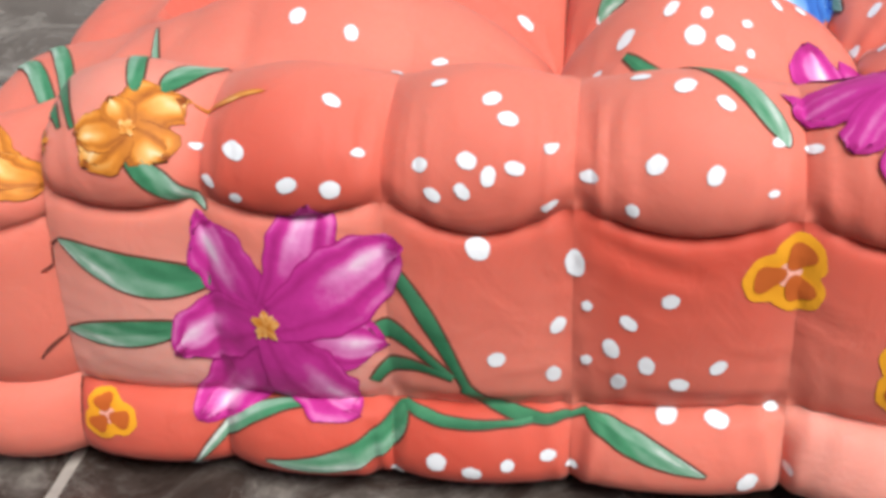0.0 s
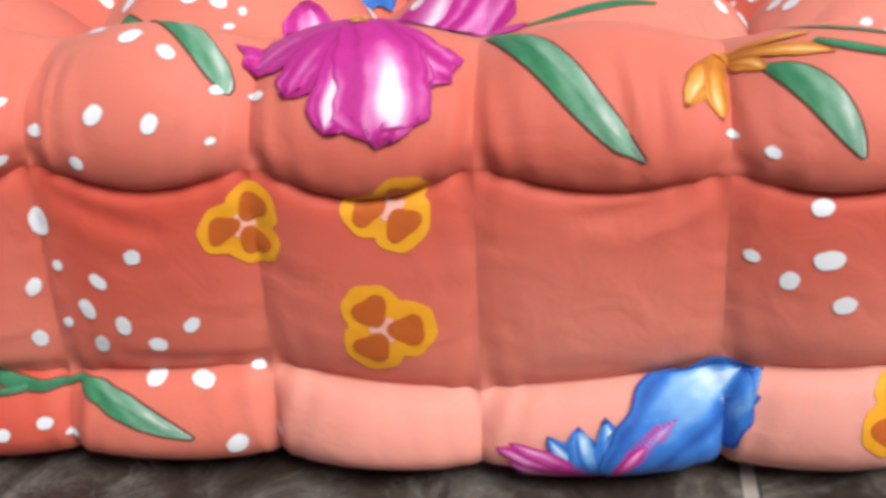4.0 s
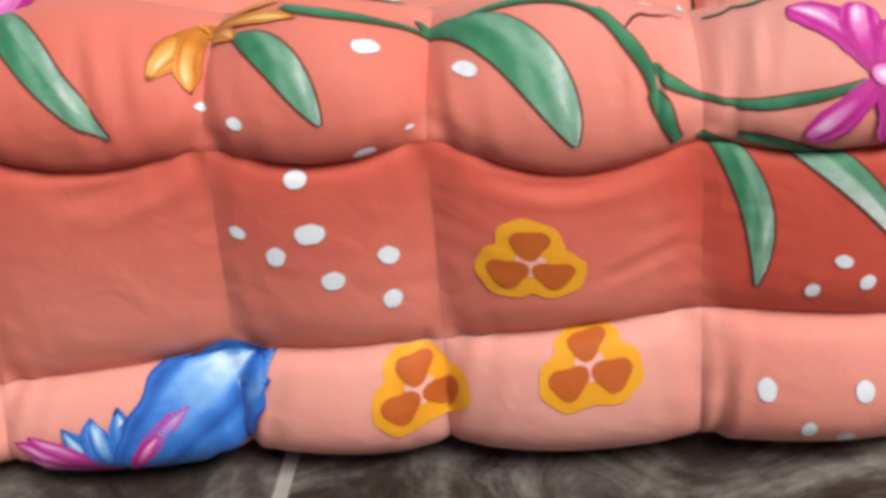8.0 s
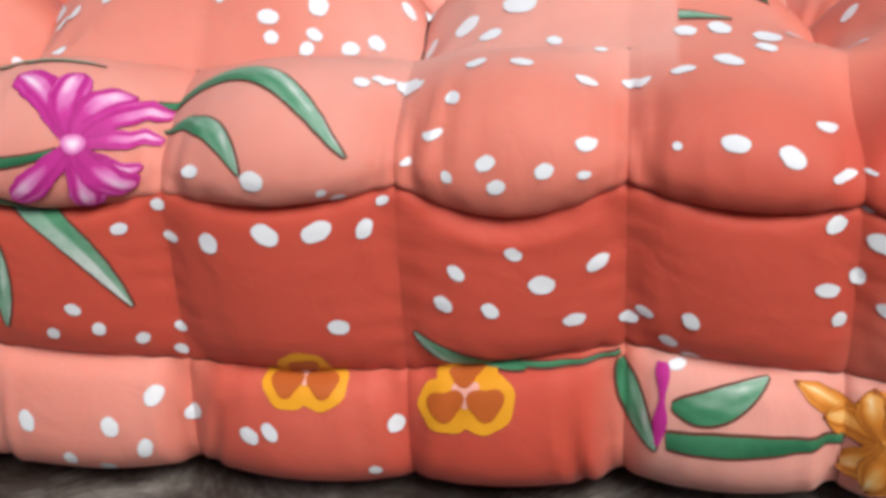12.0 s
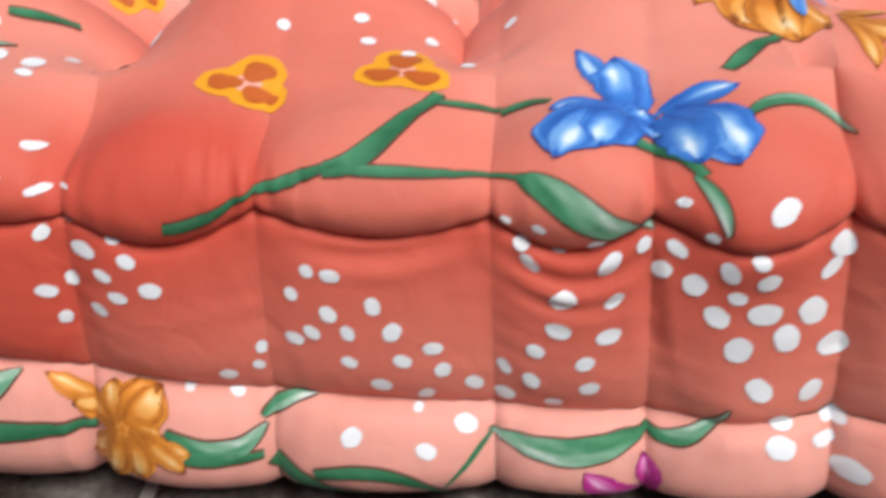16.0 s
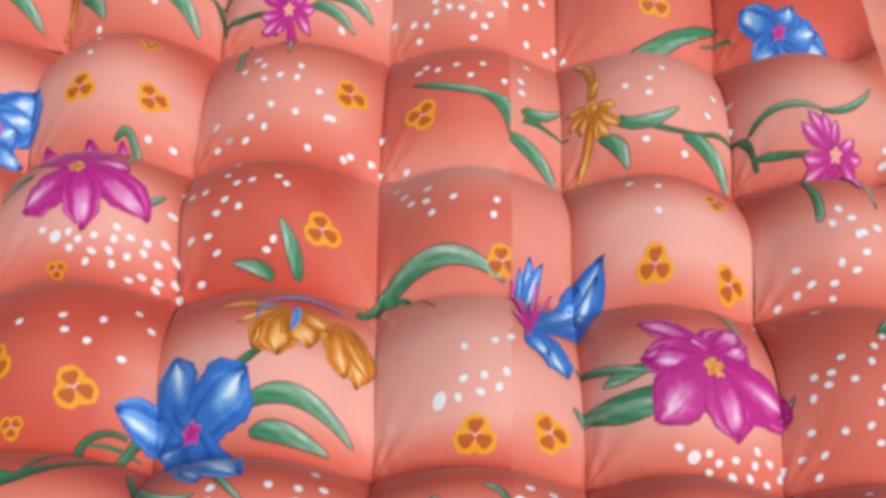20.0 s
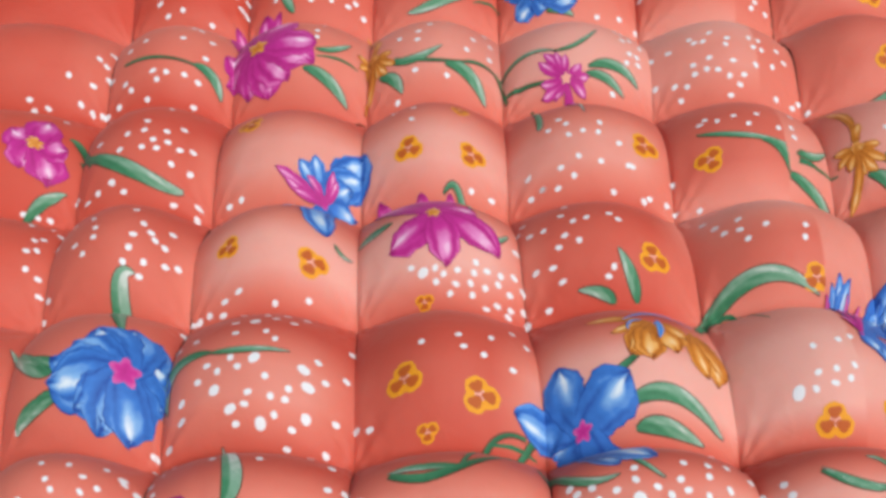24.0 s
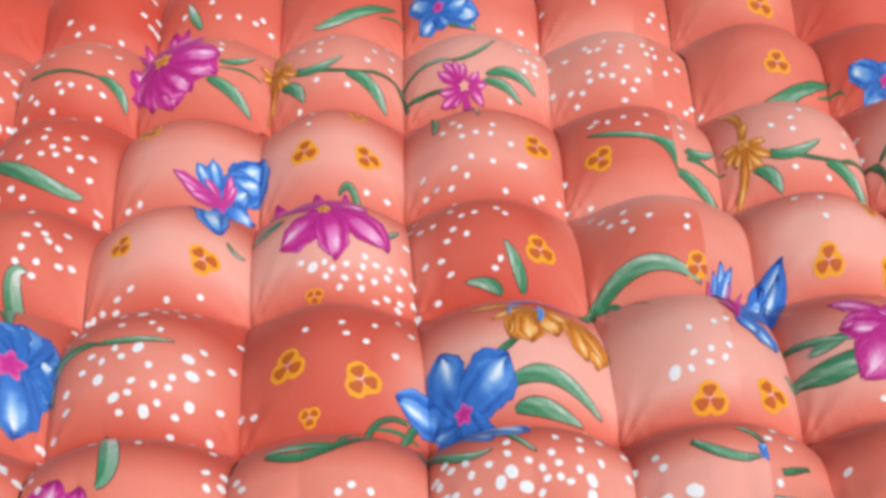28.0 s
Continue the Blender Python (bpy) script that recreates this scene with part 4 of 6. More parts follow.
flower(MAGENTA_INK, ORANGE_INK, (0.1476, 0.1471), 0.0079, [(0.1416, 0.1377, 0.1071, 0.0844, 0.0295), (0.1430, 0.1538, 0.1165, 0.1914, 0.0283), (0.1516, 0.1570, 0.1738, 0.2126, 0.0272), (0.1563, 0.1453, 0.2054, 0.1347, 0.0238), (0.1403, 0.1444, 0.0986, 0.1289, 0.0272), (0.1539, 0.1391, 0.1894, 0.0937, 0.0329), (0.1577, 0.1524, 0.2146, 0.1823, 0.0340)], "large magenta printed lily with orange stamens")
flower(MAGENTA_INK, PINK_INK, (0.8849, 0.2459), 0.0053, [(0.8800, 0.2526, 0.8519, 0.2901, 0.0138), (0.8844, 0.2529, 0.8814, 0.2922, 0.0129), (0.8878, 0.2519, 0.9041, 0.2855, 0.0133), (0.8900, 0.2519, 0.9184, 0.2857, 0.0111), (0.8900, 0.2472, 0.9184, 0.2544, 0.0102), (0.8889, 0.2431, 0.9111, 0.2269, 0.0080), (0.8805, 0.2413, 0.8557, 0.2151, 0.0107), (0.8856, 0.2403, 0.8894, 0.2086, 0.0120), (0.8884, 0.2413, 0.9081, 0.2152, 0.0124)], "rounded magenta printed star flower on the rim")
flower(BLUE_INK, BLUE_INK, (1.4534, 0.3011), 0.0035, [(1.4503, 0.3090, 1.4331, 0.3537, 0.0150), (1.4527, 0.3080, 1.4491, 0.3469, 0.0226), (1.4548, 0.3027, 1.4631, 0.3119, 0.0135), (1.4486, 0.3002, 1.4218, 0.2952, 0.0160), (1.4489, 0.2950, 1.4239, 0.2604, 0.0261), (1.4517, 0.2960, 1.4422, 0.2671, 0.0211), (1.4558, 0.2984, 1.4696, 0.2834, 0.0090)], "blue printed iris over the rim")
flower(BLUE_INK, BLUE_INK, (1.4687, 0.3074), 0.0025, [(1.4739, 0.3094, 1.5031, 0.3206, 0.0163), (1.4739, 0.3029, 1.5031, 0.2775, 0.0234), (1.4733, 0.2996, 1.4995, 0.2554, 0.0285), (1.4709, 0.2997, 1.4835, 0.2560, 0.0214)], "second blue printed iris bloom over the rim")
flower(ORANGE_INK, ORANGE_INK, (1.2251, 0.0785), 0.0037, [(1.2193, 0.0814, 1.1862, 0.0979, 0.0089), (1.2210, 0.0793, 1.1976, 0.0838, 0.0110), (1.2241, 0.0814, 1.2184, 0.0979, 0.0157), (1.2259, 0.0819, 1.2304, 0.1013, 0.0131), (1.2276, 0.0813, 1.2414, 0.0971, 0.0194), (1.2280, 0.0785, 1.2441, 0.0785, 0.0073), (1.2299, 0.0777, 1.2569, 0.0729, 0.0078), (1.2295, 0.0765, 1.2540, 0.0649, 0.0089), (1.2262, 0.0755, 1.2323, 0.0583, 0.0157), (1.2221, 0.0759, 1.2049, 0.0611, 0.0105), (1.2239, 0.0751, 1.2171, 0.0558, 0.0120)], "orange printed lily near the floor")
leaf((0.1209, 0.1619), (0.0808, 0.1685), (0.0407, 0.1787), 0.0180)
leaf((0.1058, 0.1414), (0.0710, 0.1382), (0.0371, 0.1333), 0.0126)
line((0.0407, 0.1787), (0.0350, 0.1740), (0.0294, 0.1719), 0.0021)
line((0.0371, 0.1333), (0.0295, 0.1289), (0.0235, 0.1217), 0.0022)
stem((0.2131, 0.1693), (0.2316, 0.1474), (0.2474, 0.1160), 0.0089)
stem((0.2454, 0.1184), (0.2750, 0.0958), (0.3070, 0.0984), 0.0081)
leaf((0.3050, 0.0983), (0.3290, 0.0828), (0.3650, 0.0674), 0.0126)
stem((0.1992, 0.1385), (0.2131, 0.1408), (0.2395, 0.1234), 0.0084)
stem((0.1988, 0.1156), (0.2151, 0.1262), (0.2395, 0.1234), 0.0063)
stem((0.2130, 0.1009), (0.2390, 0.0906), (0.2790, 0.0931), 0.0063)
leaf((0.2130, 0.1009), (0.1930, 0.0699), (0.1409, 0.0621), 0.0153)
pale_leaf((0.1670, 0.0984), (0.1330, 0.0881), (0.0983, 0.0483), 0.0084)
trefoil(0.0549, 0.0827, 0.0172, 20)
trefoil(0.3969, 0.1763, 0.0209, -30)
trefoil(0.4650, 0.1959, 0.0226, 90)
trefoil(0.4593, 0.1384, 0.0241, 30)
flower(ORANGE_INK, ORANGE_INK, (0.6089, 0.3011), 0.0035, [(0.6089, 0.2975, 0.5930, 0.2513, 0.0146), (0.6089, 0.2975, 0.6089, 0.2441, 0.0106), (0.6109, 0.3046, 0.6270, 0.2760, 0.0091), (0.6130, 0.3216, 0.6550, 0.2793, 0.0096), (0.6169, 0.3164, 0.6470, 0.2970, 0.0061)], "small orange printed flower on the rim")
leaf((0.6270, 0.2796), (0.6490, 0.2546), (0.6650, 0.2264), 0.0147)
stem((0.6470, 0.2899), (0.6770, 0.2829), (0.7131, 0.3013), 0.0049)
line((0.6371, 0.3160), (0.6669, 0.3009), (0.6949, 0.3226), 0.0036)
trefoil(0.7460, 0.1506, 0.0245, 0)
trefoil(0.6951, 0.0800, 0.0231, 10)
trefoil(0.7690, 0.0855, 0.0236, 5)
trefoil(0.9750, 0.1009, 0.0205, 0)
leaf((1.0730, 0.0984), (1.0450, 0.1116), (1.0250, 0.1284), 0.0087)
stem((1.0690, 0.1009), (1.0910, 0.0983), (1.1129, 0.1008), 0.0024)
leaf((1.1129, 0.0983), (1.1188, 0.0800), (1.1289, 0.0646), 0.0093)
trefoil(1.0470, 0.0906, 0.0229, 0)
magenta_bar((1.1309, 0.0983), (1.1309, 0.0828), (1.1289, 0.0672), 0.0059)
leaf((1.1349, 0.0828), (1.1550, 0.0855), (1.1750, 0.0984), 0.0111)
stem((1.1329, 0.0698), (1.1710, 0.0726), (1.2073, 0.0742), 0.0075)
stem((1.2510, 0.0700), (1.2710, 0.0699), (1.2889, 0.0697), 0.0064)
stem((1.2550, 0.2193), (1.2770, 0.2194), (1.2947, 0.2252), 0.0078)
stem((1.2947, 0.2252), (1.3169, 0.2439), (1.3370, 0.2511), 0.0067)
stem((1.3250, 0.2475), (1.3490, 0.2652), (1.3710, 0.3181), 0.0106)
stem((1.3690, 0.3076), (1.3870, 0.3146), (1.3990, 0.3146), 0.0051)
stem((1.3990, 0.3111), (1.4110, 0.3111), (1.4210, 0.3075), 0.0066)
stem((1.3310, 0.2475), (1.3690, 0.2475), (1.4110, 0.2474), 0.0057)
leaf((1.4070, 0.2474), (1.4310, 0.2334), (1.4651, 0.1957), 0.0151)
stem((1.4510, 0.2794), (1.4690, 0.2694), (1.4850, 0.2474), 0.0097)
pale_leaf((1.4810, 0.2474), (1.4910, 0.2333), (1.4950, 0.2157), 0.0061)
leaf((1.5030, 0.2828), (1.5311, 0.3112), (1.5552, 0.2866), 0.0098)
leaf((1.2450, 0.0803), (1.2710, 0.0725), (1.2909, 0.0853), 0.0101)
pale_leaf((1.2889, 0.0879), (1.3009, 0.0983), (1.3144, 0.1035), 0.0074)
stem((1.2929, 0.0672), (1.3129, 0.0540), (1.3369, 0.0490), 0.0096)
stem((1.3129, 0.0620), (1.3490, 0.0649), (1.3750, 0.0472), 0.0063)
line((1.3729, 0.0569), (1.3870, 0.0749), (1.3950, 0.0880), 0.0029)
leaf((1.4650, 0.0932), (1.4330, 0.0803), (1.3930, 0.0879), 0.0135)
leaf((1.4630, 0.0957), (1.4810, 0.0905), (1.5007, 0.1157), 0.0078)
flower(MAGENTA_INK, MAGENTA_INK, (1.4667, 0.0490), 0.0022, [(1.4629, 0.0465, 1.4370, 0.0700, 0.0147), (1.4664, 0.0519, 1.4630, 0.0775, 0.0119)], "magenta printed bud near the floor")
trefoil(1.2814, 0.3266, 0.0235, -25)
trefoil(1.3531, 0.3366, 0.0235, 0)
leaf((1.5087, 0.4860), (1.4882, 0.4906), (1.4679, 0.4920), 0.0106)
leaf((1.5236, 0.4871), (1.5232, 0.5102), (1.5173, 0.5338), 0.0116)
leaf((1.5788, 0.4736), (1.5962, 0.5075), (1.6475, 0.5412), 0.0105)
stem((0.6738, 0.4208), (0.7357, 0.4206), (0.8114, 0.4940), 0.0098)
leaf((1.0673, 0.4167), (1.0990, 0.3995), (1.1315, 0.3995), 0.0081)
flower(BLUE_INK, BLUE_INK, (1.1347, 0.4003), 0.0039, [(1.1300, 0.4008, 1.1412, 0.4030, 0.0170)], "small blue printed bud on the top")
flower(MAGENTA_INK, ORANGE_INK, (0.2280, 0.9188), 0.0101, [(0.2280, 0.9188, 0.2015, 0.9345, 0.0370), (0.2286, 0.9126, 0.2165, 0.8870, 0.0370), (0.2336, 0.9126, 0.2472, 0.8757, 0.0386), (0.2334, 0.9204, 0.2589, 0.9264, 0.0386), (0.2324, 0.9247, 0.2344, 0.9670, 0.0336)], "magenta printed lily by the short side")
leaf((0.3383, 0.5433), (0.3110, 0.5573), (0.2690, 0.6095), 0.0153)
leaf((0.3458, 0.5173), (0.3145, 0.5111), (0.3036, 0.4977), 0.0149)
leaf((0.2847, 0.9157), (0.3534, 0.8713), (0.4145, 0.8574), 0.0145)
leaf((0.2215, 0.8320), (0.2448, 0.8553), (0.2688, 0.8703), 0.0115)
stem((0.2633, 0.9454), (0.2754, 0.9397), (0.2981, 0.8966), 0.0101)
flower(MAGENTA_INK, ORANGE_INK, (1.3083, 0.5585), 0.0073, [(1.2888, 0.5744, 1.2514, 0.6122, 0.0215), (1.3138, 0.5765, 1.3361, 0.6111, 0.0294), (1.3008, 0.5587, 1.2527, 0.5693, 0.0352), (1.3225, 0.5652, 1.3810, 0.5332, 0.0391), (1.3016, 0.5450, 1.2652, 0.5140, 0.0391), (1.3139, 0.5467, 1.3305, 0.5054, 0.0323)], "magenta printed lily with orange heart beside the cloth seam")
leaf((1.1999, 0.5350), (1.2404, 0.5251), (1.2786, 0.5335), 0.0161)
trefoil(0.6830, 0.8942, 0.0183, 0)
trefoil(0.7581, 0.8914, 0.0171, 35)
trefoil(0.6854, 0.5398, 0.0192, 0)
trefoil(0.7597, 0.5202, 0.0199, 25)
trefoil(0.7080, 0.4914, 0.0116, 60)
trefoil(0.7032, 0.6725, 0.0109, 60)
trefoil(0.4877, 0.7294, 0.0143, -20)
trefoil(0.5800, 0.7108, 0.0180, 40)
trefoil(0.9537, 0.7142, 0.0184, 15)
trefoil(0.9662, 0.9066, 0.0185, 25)
trefoil(1.0430, 0.8867, 0.0179, -35)
trefoil(1.1045, 0.4971, 0.0198, 0)
trefoil(1.1275, 0.6870, 0.0180, 10)
trefoil(0.4879, 0.9498, 0.0167, -40)
trefoil(0.7449, 0.9637, 0.0120, 60)
trefoil(1.3011, 1.0717, 0.0194, 0)
trefoil(1.3188, 1.2451, 0.0211, 0)
stem((0.3036, 1.0937), (0.3513, 1.0877), (0.3975, 1.0817), 0.0040)
leaf((0.3975, 1.0817), (0.4207, 1.0754), (0.4314, 1.0516), 0.0134)
pale_leaf((0.5151, 1.2310), (0.5039, 1.2477), (0.4947, 1.2693), 0.0109)
leaf((0.5572, 1.0986), (0.5804, 1.1031), (0.6016, 1.1242), 0.0078)
line((0.5582, 1.0874), (0.5881, 1.0906), (0.6110, 1.0869), 0.0039)
leaf((0.5418, 1.0711), (0.5747, 1.0608), (0.5982, 1.0382), 0.0138)
leaf((0.6526, 1.0887), (0.6873, 1.0823), (0.7228, 1.1001), 0.0107)
stem((0.6603, 1.0893), (0.7105, 1.0770), (0.7545, 1.0832), 0.0038)
stem((0.7545, 1.0832), (0.7803, 1.0908), (0.7992, 1.0858), 0.0039)
leaf((0.7266, 1.0728), (0.7584, 1.0668), (0.7784, 1.0379), 0.0167)
leaf((0.6404, 1.0744), (0.6607, 1.0627), (0.6707, 1.0448), 0.0122)
stem((0.7912, 1.0888), (0.7997, 1.0790), (0.8078, 1.0522), 0.0046)
stem((0.8030, 1.0640), (0.8331, 1.0602), (0.8656, 1.0573), 0.0053)
leaf((0.8007, 1.0882), (0.8272, 1.1060), (0.8724, 1.0942), 0.0062)
leaf((0.8684, 1.0949), (0.9008, 1.1017), (0.9287, 1.1355), 0.0054)
leaf((0.9128, 1.0697), (0.9527, 1.0776), (0.9788, 1.0615), 0.0130)
leaf((0.9086, 1.0611), (0.9363, 1.0599), (0.9588, 1.0452), 0.0099)
leaf((0.8399, 1.0327), (0.8432, 0.9544), (0.8395, 0.9435), 0.0064)
pale_leaf((0.8666, 1.0381), (0.8877, 1.0368), (0.8965, 0.9508), 0.0060)
leaf((0.8690, 1.2295), (0.8909, 1.2286), (0.9070, 1.2224), 0.0074)
leaf((0.7910, 1.2809), (0.7233, 1.2418), (0.6737, 1.2313), 0.0124)
line((0.7672, 1.2498), (0.7911, 1.2624), (0.8049, 1.2550), 0.0042)
leaf((0.2769, 0.9202), (0.3578, 0.8700), (0.4143, 0.8556), 0.0143)
leaf((0.6669, 0.7633), (0.6442, 0.7607), (0.6275, 0.7571), 0.0131)
leaf((0.7238, 0.8458), (0.7437, 0.8455), (0.7556, 0.7750), 0.0068)
leaf((0.7694, 0.7393), (0.7834, 0.7382), (0.7958, 0.7541), 0.0057)
pale_leaf((0.6026, 0.7425), (0.6110, 0.7335), (0.6214, 0.7349), 0.0039)
leaf((0.9921, 0.6331), (1.0469, 0.6895), (1.1302, 0.6739), 0.0172)
line((1.0014, 0.6453), (1.0365, 0.6681), (1.0661, 0.6294), 0.0032)
leaf((1.0321, 0.9257), (1.0816, 0.9100), (1.1463, 0.9014), 0.0071)
leaf((1.1046, 0.9025), (1.1408, 0.8769), (1.1482, 0.7949), 0.0155)
leaf((1.1518, 0.9003), (1.1659, 0.8984), (1.1856, 0.9135), 0.0086)
stem((1.1503, 0.8870), (1.1668, 0.8882), (1.1812, 0.8858), 0.0043)
leaf((0.9102, 0.6713), (0.8972, 0.6786), (0.8697, 0.6838), 0.0087)
leaf((0.9337, 0.6720), (0.9283, 0.6912), (0.9139, 0.7174), 0.0125)
stem((0.8919, 0.5382), (0.9091, 0.5503), (0.9252, 0.5641), 0.0068)
leaf((0.8992, 0.5076), (0.9496, 0.5212), (0.9995, 0.4956), 0.0148)
leaf((0.9112, 0.4922), (0.9392, 0.4946), (0.9790, 0.4859), 0.0130)
leaf((0.8883, 0.4365), (0.9058, 0.4173), (0.9233, 0.4016), 0.0047)
leaf((0.7414, 0.4226), (0.7048, 0.4252), (0.6713, 0.4239), 0.0091)
stem((0.7398, 0.4220), (0.7669, 0.4816), (0.8044, 0.4942), 0.0045)
line((0.7668, 0.4829), (0.7946, 0.4861), (0.8150, 0.4820), 0.0034)
leaf((0.8123, 0.4560), (0.8457, 0.4137), (0.8833, 0.4091), 0.0090)
leaf((1.1285, 0.3992), (1.0989, 0.4000), (1.0691, 0.4206), 0.0075)
leaf((1.1343, 0.4117), (1.1231, 0.4261), (1.1106, 0.4305), 0.0049)
stem((1.1480, 0.3879), (1.1619, 0.3928), (1.1783, 0.4011), 0.0049)
pale_leaf((0.3971, 0.5961), (0.3724, 0.6777), (0.3878, 0.6982), 0.0184)
leaf((0.4900, 0.5689), (0.5232, 0.5667), (0.5699, 0.5684), 0.0071)
leaf((0.4911, 0.5692), (0.4501, 0.5651), (0.4485, 0.5206), 0.0134)
pale_leaf((0.5225, 0.3860), (0.5310, 0.4160), (0.5070, 0.4832), 0.0178)
flower(ORANGE_INK, ORANGE_INK, (0.6327, 1.1086), 0.0070, [(0.6301, 1.1258, 0.6152, 1.2230, 0.0105), (0.6340, 1.1139, 0.6415, 1.1440, 0.0105), (0.6363, 1.1077, 0.6567, 1.1025, 0.0105), (0.6370, 1.1048, 0.6615, 1.0833, 0.0105), (0.6356, 1.1036, 0.6519, 1.0748, 0.0114), (0.6336, 1.1035, 0.6389, 1.0744, 0.0114), (0.6313, 1.1049, 0.6232, 1.0838, 0.0114), (0.6307, 1.0982, 0.6195, 1.0392, 0.0105), (0.6297, 1.1062, 0.6126, 1.0926, 0.0105), (0.6293, 1.1091, 0.6099, 1.1115, 0.0105)], "orange eight-pointed printed flower on the top")
flower(MAGENTA_INK, PINK_INK, (0.8838, 1.0573), 0.0068, [(0.8786, 1.0615, 0.8494, 1.0851, 0.0120), (0.8796, 1.0629, 0.8556, 1.0950, 0.0111), (0.8818, 1.0624, 0.8706, 1.0911, 0.0111), (0.8838, 1.0616, 0.8836, 1.0861, 0.0111), (0.8866, 1.0595, 0.9025, 1.0723, 0.0129), (0.8881, 1.0575, 0.9126, 1.0585, 0.0129), (0.8871, 1.0556, 0.9056, 1.0461, 0.0120), (0.8875, 1.0542, 0.9083, 1.0367, 0.0120), (0.8842, 1.0454, 0.8865, 0.9779, 0.0148), (0.8818, 1.0543, 0.8703, 1.0374, 0.0148), (0.8792, 1.0548, 0.8529, 1.0407, 0.0129), (0.8789, 1.0571, 0.8511, 1.0563, 0.0111)], "small magenta printed star flower on the top")
flower(BLUE_INK, MAGENTA_INK, (0.8545, 1.2543), 0.0083, [(0.8488, 1.2590, 0.8168, 1.2857, 0.0284), (0.8506, 1.2513, 0.8288, 1.2342, 0.0264), (0.8539, 1.2516, 0.8506, 1.2365, 0.0304), (0.8576, 1.2515, 0.8756, 1.2359, 0.0304), (0.8627, 1.2516, 0.9092, 1.2363, 0.0264), (0.8605, 1.2542, 0.8948, 1.2539, 0.0264), (0.8563, 1.2577, 0.8665, 1.2771, 0.0264)], "blue printed lily further across the top")
flower(MAGENTA_INK, ORANGE_INK, (0.4806, 1.1111), 0.0134, [(0.4795, 1.1297, 0.4736, 1.2347, 0.0481), (0.4734, 1.1285, 0.4330, 1.2273, 0.0424), (0.4741, 1.1120, 0.4373, 1.1171, 0.0424), (0.4747, 1.1056, 0.4416, 1.0746, 0.0385), (0.4790, 1.1021, 0.4702, 1.0508, 0.0424), (0.4830, 1.1013, 0.4968, 1.0457, 0.0424), (0.4865, 1.1034, 0.5201, 1.0597, 0.0424), (0.4911, 1.1064, 0.5508, 1.0800, 0.0443), (0.4918, 1.1105, 0.5553, 1.1072, 0.0404), (0.4874, 1.1194, 0.5262, 1.1665, 0.0424), (0.4828, 1.1292, 0.4953, 1.2316, 0.0347)], "dark magenta printed bloom on the top", True)
flower(BLUE_INK, MAGENTA_INK, (0.5812, 0.8497), 0.0042, [(0.5769, 0.8550, 0.5529, 0.8850, 0.0153), (0.5795, 0.8562, 0.5697, 0.8927, 0.0153), (0.5878, 0.8593, 0.6255, 0.9132, 0.0373), (0.5881, 0.8550, 0.6272, 0.8847, 0.0305), (0.5857, 0.8527, 0.6116, 0.8697, 0.0221), (0.5752, 0.8413, 0.5414, 0.7934, 0.0110), (0.5829, 0.8346, 0.5925, 0.7489, 0.0305), (0.5866, 0.8481, 0.6172, 0.8386, 0.0237)], "blue and pink printed bird flower on the top", True)
flower(MAGENTA_INK, MAGENTA_INK, (0.5821, 0.8446), 0.0042, [(0.5736, 0.8494, 0.5250, 0.8764, 0.0093), (0.5751, 0.8478, 0.5351, 0.8664, 0.0076), (0.5767, 0.8461, 0.5456, 0.8545, 0.0076), (0.5790, 0.8482, 0.5615, 0.8687, 0.0068), (0.5834, 0.8501, 0.5908, 0.8812, 0.0076), (0.5841, 0.8487, 0.5949, 0.8719, 0.0068)], "pink printed plumes on the top", True)
flower(BLUE_INK, MAGENTA_INK, (1.1498, 0.5995), 0.0030, [(1.1489, 0.6123, 1.1438, 0.6851, 0.0104), (1.1504, 0.6138, 1.1539, 0.6951, 0.0134), (1.1523, 0.6135, 1.1663, 0.6934, 0.0119), (1.1609, 0.6150, 1.2240, 0.7033, 0.0327), (1.1602, 0.6129, 1.2193, 0.6893, 0.0267), (1.1579, 0.6123, 1.2038, 0.6854, 0.0193), (1.1549, 0.5940, 1.1840, 0.5633, 0.0252), (1.1524, 0.5961, 1.1675, 0.5770, 0.0208)], "blue and pink printed bird flower by the seam of the cloth")
flower(MAGENTA_INK, MAGENTA_INK, (1.1499, 0.5938), 0.0030, [(1.1479, 0.6062, 1.1367, 0.6767, 0.0081), (1.1485, 0.6055, 1.1401, 0.6716, 0.0074), (1.1475, 0.5983, 1.1339, 0.6236, 0.0067), (1.1516, 0.6069, 1.1611, 0.6810, 0.0059), (1.1538, 0.6061, 1.1759, 0.6757, 0.0067)], "pink printed plumes by the seam of the cloth")
flower(MAGENTA_INK, ORANGE_INK, (0.7130, 0.7607), 0.0083, [(0.7106, 0.7735, 0.6971, 0.8457, 0.0234), (0.7158, 0.7734, 0.7320, 0.8452, 0.0234), (0.7200, 0.7619, 0.7597, 0.7685, 0.0266), (0.7035, 0.7738, 0.6496, 0.8481, 0.0312), (0.7061, 0.7548, 0.6673, 0.7216, 0.0344), (0.7235, 0.7545, 0.7829, 0.7196, 0.0328), (0.7150, 0.7516, 0.7262, 0.6998, 0.0312)], "magenta printed lily with orange stamens on the top", True)
